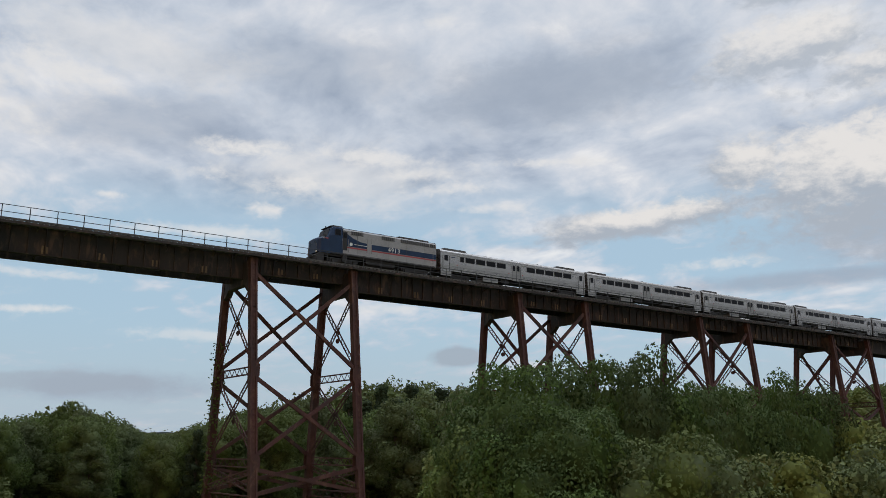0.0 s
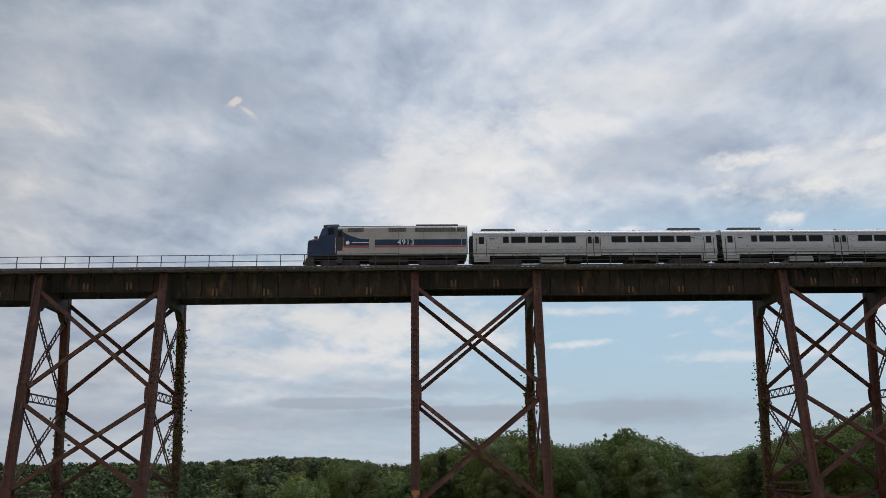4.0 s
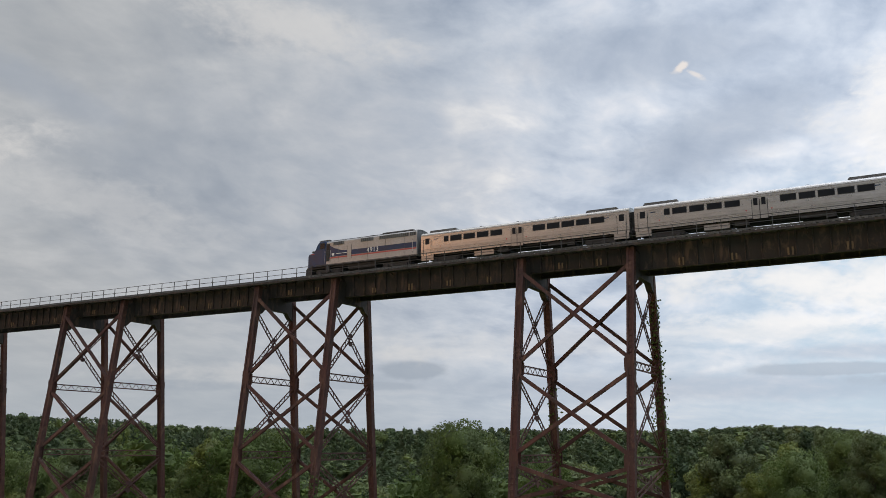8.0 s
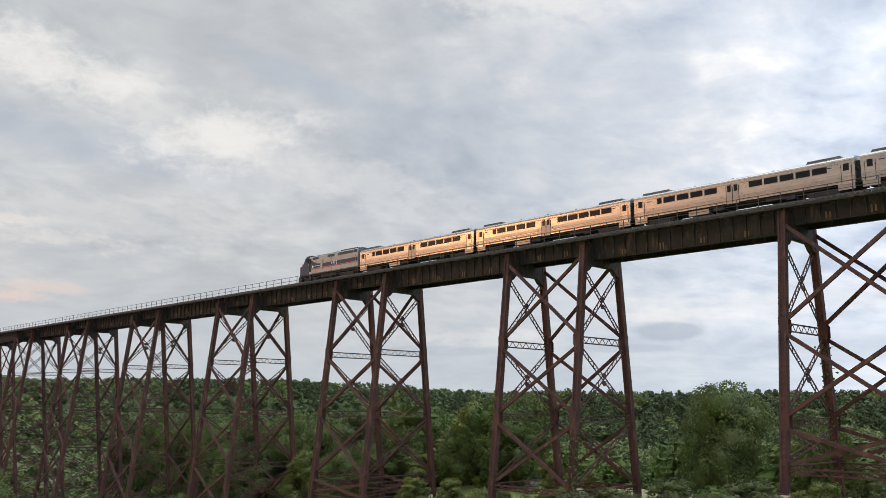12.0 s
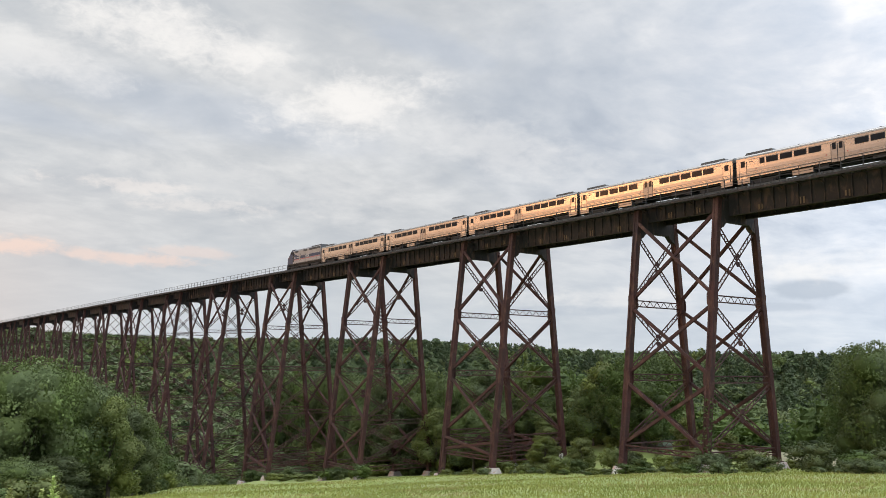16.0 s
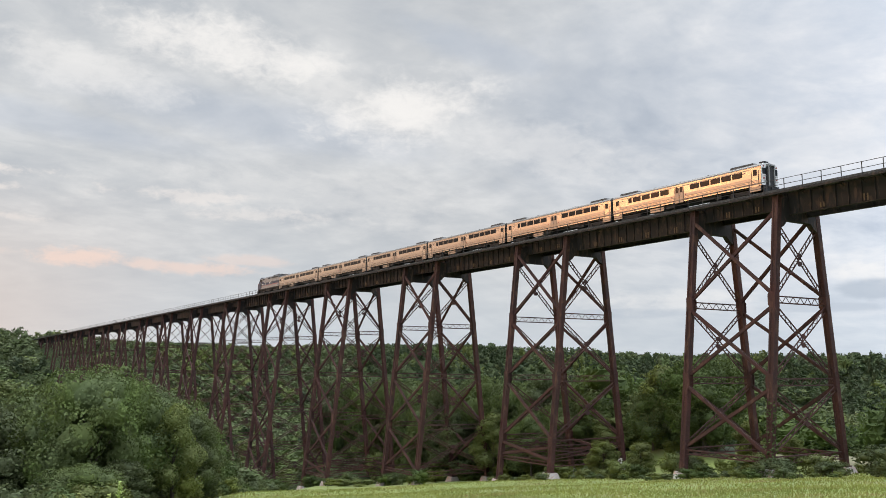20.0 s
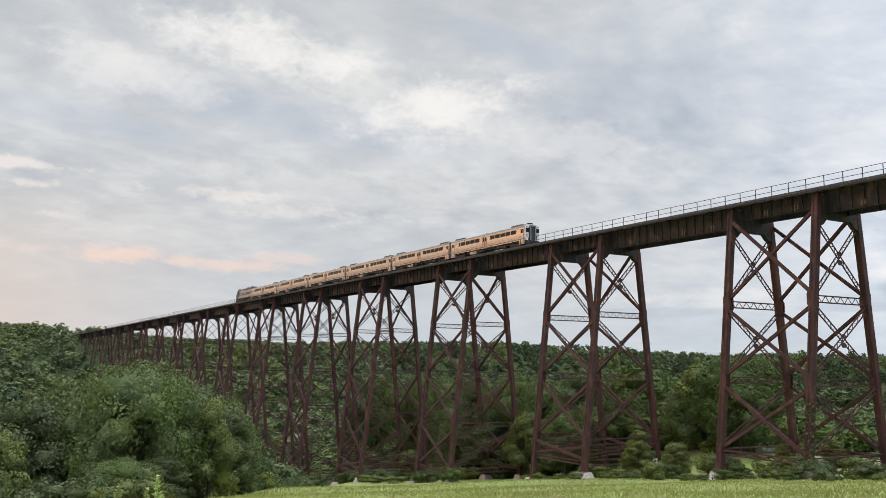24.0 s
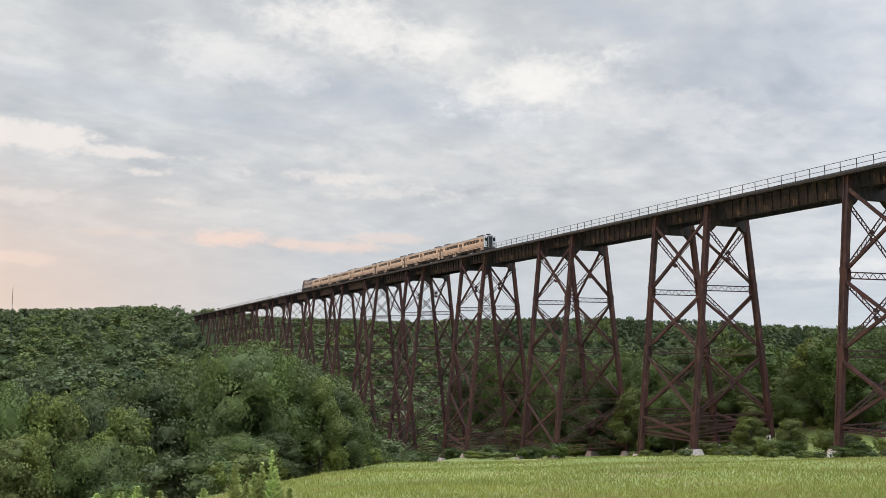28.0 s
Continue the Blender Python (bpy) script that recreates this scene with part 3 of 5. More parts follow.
# ---------------------------------------------------------------- viaduct
def tower_feet(xb, face):
    """Where a leg of the bent at xb meets its footing: y and z."""
    z = gz(xb, MID + face * 7) + 0.3
    for _ in range(4):
        y = MID + face * (HALF + BATTER * (HEAD - z))
        z = gz(xb, y) + 0.9
    return MID + face * (HALF + BATTER * (HEAD - z)), z


def build_tower(xl, near, piers, index):
    """One braced tower of four battered legs. near: full lattice work; piers: pale concrete footings."""
    xr = xl + TOWER
    head = HEAD + lift(xl + TOWER / 2)
    base = Vector((xl + TOWER / 2, MID, gz(xl + TOWER / 2, MID)))
    t = thing("viaduct_tower", base, "rust-brown riveted steel trestle tower with crossed braces and battered legs", "trestle tower", "viaduct towers")

    def leg_at(x, face, drop):
        return Vector((x, MID + face * (HALF + BATTER * drop), head - drop)) - base

    feet = {(x, f): tower_feet(x, f) for x in (xl, xr) for f in (-1, 1)}
    low = min(head - z for _, z in feet.values())
    levels = [d for d in LEVELS if d < low - 2.5]
    nodes = [1.9] + levels + [low - 0.8]
    for x in (xl, xr):
        for f in (-1, 1):
            drop = head - feet[x, f][1]
            top, foot = leg_at(x, f, -0.1), leg_at(x, f, drop)
            m = Mesh()
            # two plated channels, their flanges and edge angles
            for k in (-1, 1):
                o = Vector((k * 0.33, 0, 0))
                m.beam(top + o, foot + o, 0.07, 0.62, (0, 1, 0))
                for j in (-1, 1):
                    m.beam(top + o * 0.86 + Vector((0, j * 0.33, 0)), foot + o * 0.86 + Vector((0, j * 0.33, 0)), 0.20, 0.05, (0, 1, 0))
            m.beam(top, foot, 0.5, 0.50, (0, 1, 0))
            if near:
                n = int(drop / 0.55)
                for i in range(n):
                    p = top.lerp(foot, (i + 0.5) / n)
                    m.box(p, (0.80, 0.60, 0.16))
            part("leg", m, RUST, t)
            if piers:
                y, z = feet[x, f]
                g0 = gz(x, y) - 0.6
                c = Vector((x, y, 0)) - Vector((base.x, base.y, 0))
                m = Mesh()
                hi, lo, zt, zb = 0.75, 1.25, z - base.z, g0 - base.z
                m.add([(c.x + sx * h, c.y + sy * h, zz) for zz, h in ((zb, lo), (zt, hi)) for sx, sy in ((-1, -1), (1, -1), (1, 1), (-1, 1))],
                      [(3, 2, 1, 0), (4, 5, 6, 7), (0, 1, 5, 4), (1, 2, 6, 5), (2, 3, 7, 6), (3, 0, 4, 7)])
                part("concrete_footing", m, CONCRETE, t, "pale weathered concrete footing")
                m = Mesh().box((c.x, c.y, zt + 0.06), (1.1, 1.1, 0.14))
                part("base_plate", m, RUST, t)
    # crossed braces along the track, on both faces
    for f in (-1, 1):
        for i in range(len(nodes) - 1):
            d0, d1 = nodes[i] + (-0.45 if i == 0 else 0.55), nodes[i + 1] - 0.5
            for a, b in ((xl, xr), (xr, xl)):
                m = Mesh()
                p, q = leg_at(a, f, d0), leg_at(b, f, d1)
                off = Vector((0, f * (0.10 if a == xl else -0.10), 0))
                if near:
                    for k in (-1, 1):
                        o = off + Vector((0, k * 0.13, 0))
                        m.beam(p + o, q + o, 0.37, 0.05, (0, 1, 0))
                    for j in range(26):
                        k = 1 if j % 2 else -1
                        m.beam(p.lerp(q, j / 26) + off + Vector((0, k * 0.13, 0.17)), p.lerp(q, (j + 1) / 26) + off + Vector((0, -k * 0.13, 0.17)), 0.07, 0.03, (0, 0, 1))
                        m.beam(p.lerp(q, j / 26) + off + Vector((0, k * 0.13, -0.17)), p.lerp(q, (j + 1) / 26) + off + Vector((0, -k * 0.13, -0.17)), 0.07, 0.03, (0, 0, 1))
                else:
                    m.beam(p + off, q + off, 0.42, 0.2, (0, 1, 0))
                part("diagonal_brace", m, RUST, t)
        for d in levels:
            for x in (xl, xr):
                m = Mesh()
                s = 1 if x == xl else -1
                c = leg_at(x, f, d)
                for j in (-1, 1):
                    m.prism([(c.x - s * 0.37, c.z - 0.95), (c.x + s * 0.37, c.z - 0.95), (c.x + s * 0.62, c.z - 0.55), (c.x + s * 0.62, c.z + 0.55), (c.x + s * 0.37, c.z + 0.95), (c.x - s * 0.37, c.z + 0.95)], "y", c.y + j * 0.36 - 0.02, c.y + j * 0.36 + 0.02)
                part("gusset_plate", m, RUST, t)
        if len(levels) > 2 or piers:
            m = Mesh().lattice(leg_at(xl, f, nodes[-1]), leg_at(xr, f, nodes[-1]), 0.5, 0.12, (0, 0, 1), 12 if near else 3)
            part("bottom_strut", m, RUST, t)
    # lattice bracing across the track, in both bents
    for x in (xl, xr):
        for i in range(len(nodes) - 1):
            d0, d1 = nodes[i] + (1.4 if i == 0 else 0.8), nodes[i + 1] - 0.9
            for f in (-1, 1):
                p, q = leg_at(x, f, d0) + Vector((f * 0.12, -f * 0.3, 0)), leg_at(x, -f, d1) + Vector((f * 0.12, f * 0.3, 0))
                m = Mesh()
                if near:
                    m.lattice(p, q, 0.50, 0.08, (0, 0, 1), 20, 0.075)
                    if f == 1:
                        c = (leg_at(x, 1, (d0 + d1) / 2) + leg_at(x, -1, (d0 + d1) / 2)) / 2
                        for h in (-1, 1):
                            m.prism([(c.y - 0.52, c.z + h * 0.42), (c.y - 0.22, c.z + h * 0.78), (c.y + 0.22, c.z + h * 0.78), (c.y + 0.52, c.z + h * 0.42), (c.y + 0.24, c.z + h * 0.24), (c.y - 0.24, c.z + h * 0.24)], "x", c.x + 0.13, c.x + 0.17)
                else:
                    m.beam(p, q, 0.16, 0.10, (1, 0, 0))
                part("lattice_brace", m, RUST, t)
            d = nodes[i + 1]
            a, b = leg_at(x, -1, d), leg_at(x, 1, d)
            m = Mesh()
            if near:
                m.lattice(a, b, 0.75, 0.14, (0, 0, 1), 14, 0.07)
            else:
                m.lattice(a, b, 0.75, 0.14, (0, 0, 1), 4, 0.10)
            part("lattice_strut", m, RUST, t)
        # arched plate between the leg heads
        w, z0 = HALF - 0.2, head - base.z
        arch = [(-w, z0 - 0.2), (-w - 0.35, z0 - 3.75), (-w + 0.35, z0 - 3.45), (-w + 1.0, z0 - 2.78), (w - 1.0, z0 - 2.78), (w - 0.35, z0 - 3.45), (w + 0.35, z0 - 3.75), (w, z0 - 0.2)]
        m = Mesh()
        lo, hi = x - base.x - 0.34, x - base.x + 0.34
        for q in ((0, 1, 2, 3), (0, 3, 4, 7), (7, 4, 5, 6)):
            m.prism([arch[i] for i in q], "x", lo, hi)
        part("cross_plate", m, GIRDER, t)
    return t


def build_span(x0, x1, depth, detail):
    """Two plate girders between x0 and x1 with stiffeners; the near one carries faded paint marks."""
    top = 21.78
    t = thing("girder_span", ((x0 + x1) / 2, MID, top - depth + lift((x0 + x1) / 2)), "dark rust-stained riveted plate girder span", "bridge girder", "girder spans")
    t.rotation_euler[1] = -GRADE if x0 < -15 else 0
    L = x1 - x0 - 0.06
    for f in (-1, 1):
        y = f * GAUGE
        w, s = 0.23, 0.03
        prof = [(y - w, 0), (y + w, 0), (y + w, 0.07), (y + s, 0.07), (y + s, depth - 0.07), (y + w, depth - 0.07), (y + w, depth), (y - w, depth), (y - w, depth - 0.07), (y - s, depth - 0.07), (y - s, 0.07), (y - w, 0.07)]
        m = Mesh()
        n = len(prof)
        m.add([(-L / 2, p, q) for p, q in prof] + [(L / 2, p, q) for p, q in prof], [(i, (i + 1) % n, (i + 1) % n + n, i + n) for i in range(n)])
        girder = part("plate_girder", m, GIRDER, t)
        n = max(2, round(L / 1.55))
        st = Mesh().box((0, 0, 0), (0.09, 0.18, depth - 0.15)).data("stiffener", GIRDER) if detail and f < 0 else None
        for i in range(n + 1):
            if st:
                part("stiffener", st, GIRDER, girder, origin=(-L / 2 + 0.12 + (L - 0.24) * i / n, y + f * 0.12, depth / 2))
    n = max(2, round(L / 4.0))
    for i in range(n + 1 if detail else 0):
        x = -L / 2 + 0.2 + (L - 0.4) * i / n
        m = Mesh().beam((x, -GAUGE, 0.2), (x, GAUGE, depth - 0.2), 0.14, 0.14, (1, 0, 0))
        part("cross_brace", m, GIRDER, t)
        m = Mesh().beam((x + 0.15, GAUGE, 0.2), (x + 0.15, -GAUGE, depth - 0.2), 0.14, 0.14, (1, 0, 0))
        part("cross_brace", m, GIRDER, t)
    if detail:
        marks = 4 if L > 20 else 2
        for i in range(marks):
            x = -L / 2 + L * (i + 0.9) / (marks + 0.8)
            m = Mesh()
            for k in (-0.2, 0.2):
                m.box((x + k, -GAUGE - 0.215, 0.55), (0.17, 0.012, 0.55 + 0.25 * rng0.random()))
            part("paint_mark", m, OCHRE, t, "faded ochre paint mark")
    return t


GAUGE = 1.62
rng0 = random.Random(3)
TOWERS = [FIRST - PITCH * k for k in range(-7, 20)]


def build_viaduct():
    for i, xl in enumerate(TOWERS):
        k = i - 7
        if gz(xl, MID) > HEAD - 6:
            continue
        build_tower(xl, -3 <= k <= 8, 2 <= k <= 6, k)
    for i, xl in enumerate(TOWERS):
        k = i - 7
        build_span(xl, xl + TOWER, 1.90, -3 <= k <= 7)
        nxt = xl - PITCH + TOWER
        build_span(nxt, xl, 2.64, -3 <= k <= 7)


def bent(m, cx):
    """Lays a mesh, whose points are given from x = cx, along the grade."""
    m.v = [(x, y, z + lift(x + cx)) for x, y, z in m.v]
    return m


def build_deck():
    x0, x1 = TOWERS[-1] - 40, TOWERS[0] + 60
    t = thing("track", ((x0 + x1) / 2, MID, 21.8), "railway track on dark timber sleepers across the viaduct", "railway track", kind="structure")
    cx, L = (x0 + x1) / 2, x1 - x0
    halves_of = [((x0 - 15) / 2 - cx, -15 - x0), ((x1 - 15) / 2 - cx, x1 + 15)]
    m = Mesh()
    n = int(L / 0.55)
    for i in range(n):
        m.box((x0 + 0.55 * i - cx, 0, 0.12), (0.24, 5.7, 0.24))
    bent(m, cx)
    tagged(part("sleepers", m, DECK, t), kind="stuff")
    for y in (-0.75, 0.75):
        m = Mesh()
        for c, ln in halves_of:
            m.box((c, y, 0.26), (ln, 0.14, 0.03)).box((c, y, 0.32), (ln, 0.02, 0.10)).box((c, y, 0.39), (ln, 0.07, 0.04))
        part("rail", bent(m, cx), RAILING, t)
    for y in (-2.4, 2.4):
        m = Mesh()
        for c, ln in halves_of:
            m.box((c, y, 0.33), (ln, 0.2, 0.18))
        part("guard_timber", bent(m, cx), DECK, t)
    w = thing("walkway", (cx, MID - 3.55, 21.35), "narrow dark service walkway beside the track", "walkway", kind="structure")
    plank, edge = Mesh(), Mesh()
    for c, ln in halves_of:
        plank.box((c, 0, 0.2), (ln, 1.2, 0.07))
        edge.box((c, -0.60, 0.08), (ln, 0.08, 0.24))
    part("planking", bent(plank, cx), DECK, w)
    part("edge_beam", bent(edge, cx), GIRDER, w)
    m = Mesh()
    for i in range(int(L / 2.4)):
        x = x0 + 2.4 * i - cx
        m.beam((x, 0.6, -0.35), (x, -0.6, 0.08), 0.10, 0.08, (1, 0, 0)).beam((x, 0.8, 0.1), (x, -0.6, 0.1), 0.10, 0.10, (1, 0, 0))
    tagged(part("brackets", bent(m, cx), GIRDER, w), kind="stuff")


def build_railing():
    """The handrail along the walkway, one panel of posts to each stretch of 24 m."""
    x = TOWERS[-1] - 40
    end = TOWERS[0] + 60
    step = 2.35
    while x < end:
        n = 10
        L = n * step
        r = thing("handrail", (x, MID - 4.12, 21.58 + lift(x)), "dark metal pipe handrail with slim posts", "handrail", "handrails")
        r.rotation_euler[1] = -GRADE if x < -15 else 0
        post = Mesh().box((0, 0, 0.70), (0.07, 0.07, 1.40)).data("post", RAILING)
        for i in range(n):
            part("post", post, RAILING, r, origin=(i * step, 0, 0))
        for z in (0.72, 1.38):
            part("rail", Mesh().box((L / 2, 0, z), (L, 0.055, 0.055)), RAILING, r)
        x += L


build_viaduct()
build_deck()
build_railing()


# ---------------------------------------------------------------- train
CAR, LOCO = 25.95, 17.0


def section(width, height, base, crown=0.55, n=5):
    """A car body's outline in (y, z): upright sides and a rounded roof."""
    w = width / 2
    pts = [(-w, base), (-w, height - crown)]
    for i in range(1, n):
        a = math.pi / 2 * i / n
        pts.append((-w + w * 0.45 * (1 - math.cos(a)), height - crown + crown * 0.78 * math.sin(a)))
    pts.append((-w * 0.45, height - crown * 0.18))
    pts.append((0, height))
    return pts + [(-y, z) for y, z in reversed(pts[:-1])]


def bogie(parent, x, wheelbase=2.6):
    b = part("bogie", Mesh().box((x, 0, 0.62), (wheelbase + 1.3, 2.3, 0.30)).box((x, -1.12, 0.60), (wheelbase + 0.9, 0.22, 0.42)).box((x, 1.12, 0.60), (wheelbase + 0.9, 0.22, 0.42)), BLACK, parent)
    for dx in (-wheelbase / 2, wheelbase / 2):
        for y in (-0.78, 0.78):
            part("wheel", Mesh().tube((x + dx, y - 0.07, 0.46), (x + dx, y + 0.07, 0.46), 0.46, 14), BLACK, b)
        for y in (-1.27, 1.27):
            part("axle_box", Mesh().box((x + dx, y, 0.48), (0.38, 0.14, 0.38)), BLACK, b)


def build_coach(cab=False):
    """A stainless passenger car from x = 0 (front) to CAR; z = 0 is the rail."""
    t = thing("passenger_coach", (0, 0, 0), "stainless steel passenger coach with dark tinted windows on the viaduct", "train coach", "coaches of the train")
    L = CAR - 0.55
    body = part("body", Mesh().prism(section(3.14, 4.08, 1.18), "x", 0.28, 0.28 + L), STEEL, t)
    for y in (-1, 1):
        lower = Mesh()
        for i in range(4):
            lower.box((CAR / 2, y * 1.585, 1.34 + i * 0.16), (L - 0.02, 0.03, 0.10))
        part("fluted_panel", lower, STEEL_DULL, t)
        part("grey_band", Mesh().box((CAR / 2, y * 1.577, 2.02), (L - 2.9, 0.016, 0.34)), BAND, t)
        part("drip_rail", Mesh().box((CAR / 2, y * 1.575, 3.50), (L - 0.1, 0.04, 0.035)), STEEL_DULL, t)
        for x in (5.6, 10.2, 15.9, 20.6):
            part("body_seam", Mesh().box((x, y * 1.573, 2.75), (0.02, 0.012, 1.6)), STEEL_DULL, t)
        part("letter_board", Mesh().box((CAR / 2, y * 1.578, 3.26), (L - 3.2, 0.02, 0.09)), STEEL_DULL, t)
        xs = [(3.42, 0.55)] + [(4.28 + 1.74 * i, 1.42) for i in range(4)] + [(14.72 + 1.70 * i, 1.42) for i in range(5)]
        for x, w in xs:
            win = part("window", Mesh().box((x + w / 2, y * 1.582, 2.86), (w + 0.06, 0.04, 0.66)), BLACK, t)
            part("pane", Mesh().box((x + w / 2, y * 1.60, 2.86), (w - 0.04, 0.02, 0.56)), GLASS, win)
        for x, w in ((0.65, 1.0), (12.05, 0.72), (12.80, 0.72), (24.35, 1.0)):
            door = part("door", Mesh().box((x + w / 2, y * 1.580, 2.06), (w, 0.03, 1.98)), STEEL_DULL if w < 0.9 else STEEL, t)
            part("pane", Mesh().box((x + w / 2, y * 1.60, 2.80), (w * 0.55, 0.02, 0.72)), GLASS, door)
            for k in (0, 1):
                part("door_edge", Mesh().box((x + w * k, y * 1.600, 2.06), (0.05, 0.02, 1.98)), BLACK, door)
        for x in (0.35, 23.95):
            part("step_skirt", Mesh().box((x + 0.82, y * 1.50, 0.86), (1.64, 0.10, 0.66)), STEEL_DULL, t)
        for x, w in ((2.0, 0.55), (22.9, 0.55)):
            part("marking", Mesh().box((x + w / 2, y * 1.576, 2.98), (w, 0.012, 0.09)), NAVY, t)
        for x in (2.9, 13.9, 11.5):
            part("lamp", Mesh().box((x, y * 1.585, 1.98 if x > 11 else 2.05), (0.12, 0.04, 0.14)), RED, t)
    for x0, x1 in ((1.0, 4.9), (20.6, 24.4)):
        m = Mesh().prism([(x0, 3.85), (x0 + 0.25, 4.22), (x1 - 0.25, 4.22), (x1, 3.85)], "y", -1.0, 1.0)
        part("roof_unit", m, ROOFGREY, t)
    for i in range(3):
        part("roof_vent", Mesh().box((8.0 + i * 4.6, -0.9, 3.93), (0.25, 0.25, 0.16)), ROOFGREY, t)
    part("underframe", Mesh().box((CAR / 2, 0, 1.10), (L, 2.6, 0.20)), BLACK, t)
    for x, w, h, mat in ((7.3, 2.5, 0.52, STEEL_DULL), (10.3, 1.3, 0.42, BLACK), (16.4, 2.6, 0.34, BLACK), (18.6, 0.9, 0.5, BLACK)):
        part("equipment_box", Mesh().box((x + w / 2, 0, 1.02 - h / 2), (w, 2.7, h)), mat, t)
    for x in (3.4, CAR - 3.4):
        bogie(t, x)
    for x in (0.14, CAR - 0.14):
        part("gangway", Mesh().box((x, 0, 2.35), (0.34, 1.5, 2.3)), BLACK, t)
        part("coupler", Mesh().box((x, 0, 0.88), (0.5, 0.3, 0.3)), BLACK, t)
    if cab:
        x = CAR - 0.25
        part("end_plate", Mesh().prism([(-1.50, 1.2), (-1.50, 3.5), (-1.1, 3.95), (1.1, 3.95), (1.50, 3.5), (1.50, 1.2)], "x", x - 0.03, x + 0.07), WHITE, t)
        for y in (-1, 1):
            part("gangway_pillar", Mesh().prism([(y * 0.42, 1.1), (y * 0.42, 3.65), (y * 0.60, 3.65), (y * 0.60, 1.1)], "x", x + 0.07, x + 0.38), STEEL_DULL, t)
            w = part("cab_window", Mesh().box((x + 0.08, y * 1.08, 2.95), (0.05, 0.62, 0.75)), BLACK, t)
            part("pane", Mesh().box((x + 0.11, y * 1.08, 2.95), (0.02, 0.52, 0.65)), GLASS, w)
            for z in (1.75, 2.35):
                part("handrail", Mesh().tube((x + 0.20, y * 0.85, z), (x + 0.20, y * 1.40, z), 0.03, 6), STEEL, t)
            part("end_lamp", Mesh().tube((x + 0.05, y * 1.18, 2.05), (x + 0.14, y * 1.18, 2.05), 0.11, 10), RED, t)
            part("marker_lamp", Mesh().tube((x + 0.05, y * 1.18, 3.55), (x + 0.14, y * 1.18, 3.55), 0.10, 10), RED, t)
        part("gangway_lintel", Mesh().box((x + 0.225, 0, 3.74), (0.31, 1.20, 0.18)), STEEL_DULL, t)
        part("end_door", Mesh().box((x + 0.10, 0, 2.25), (0.06, 0.82, 2.1)), GLASS, t)
        part("horn_box", Mesh().box((x - 0.7, 0, 4.2), (0.7, 0.8, 0.26)), BLACK, t)
        part("pilot", Mesh().prism([(x, 0.35), (x, 1.15), (x + 0.28, 1.15), (x + 0.18, 0.35)], "y", -1.35, 1.35), BLACK, t)
    return t


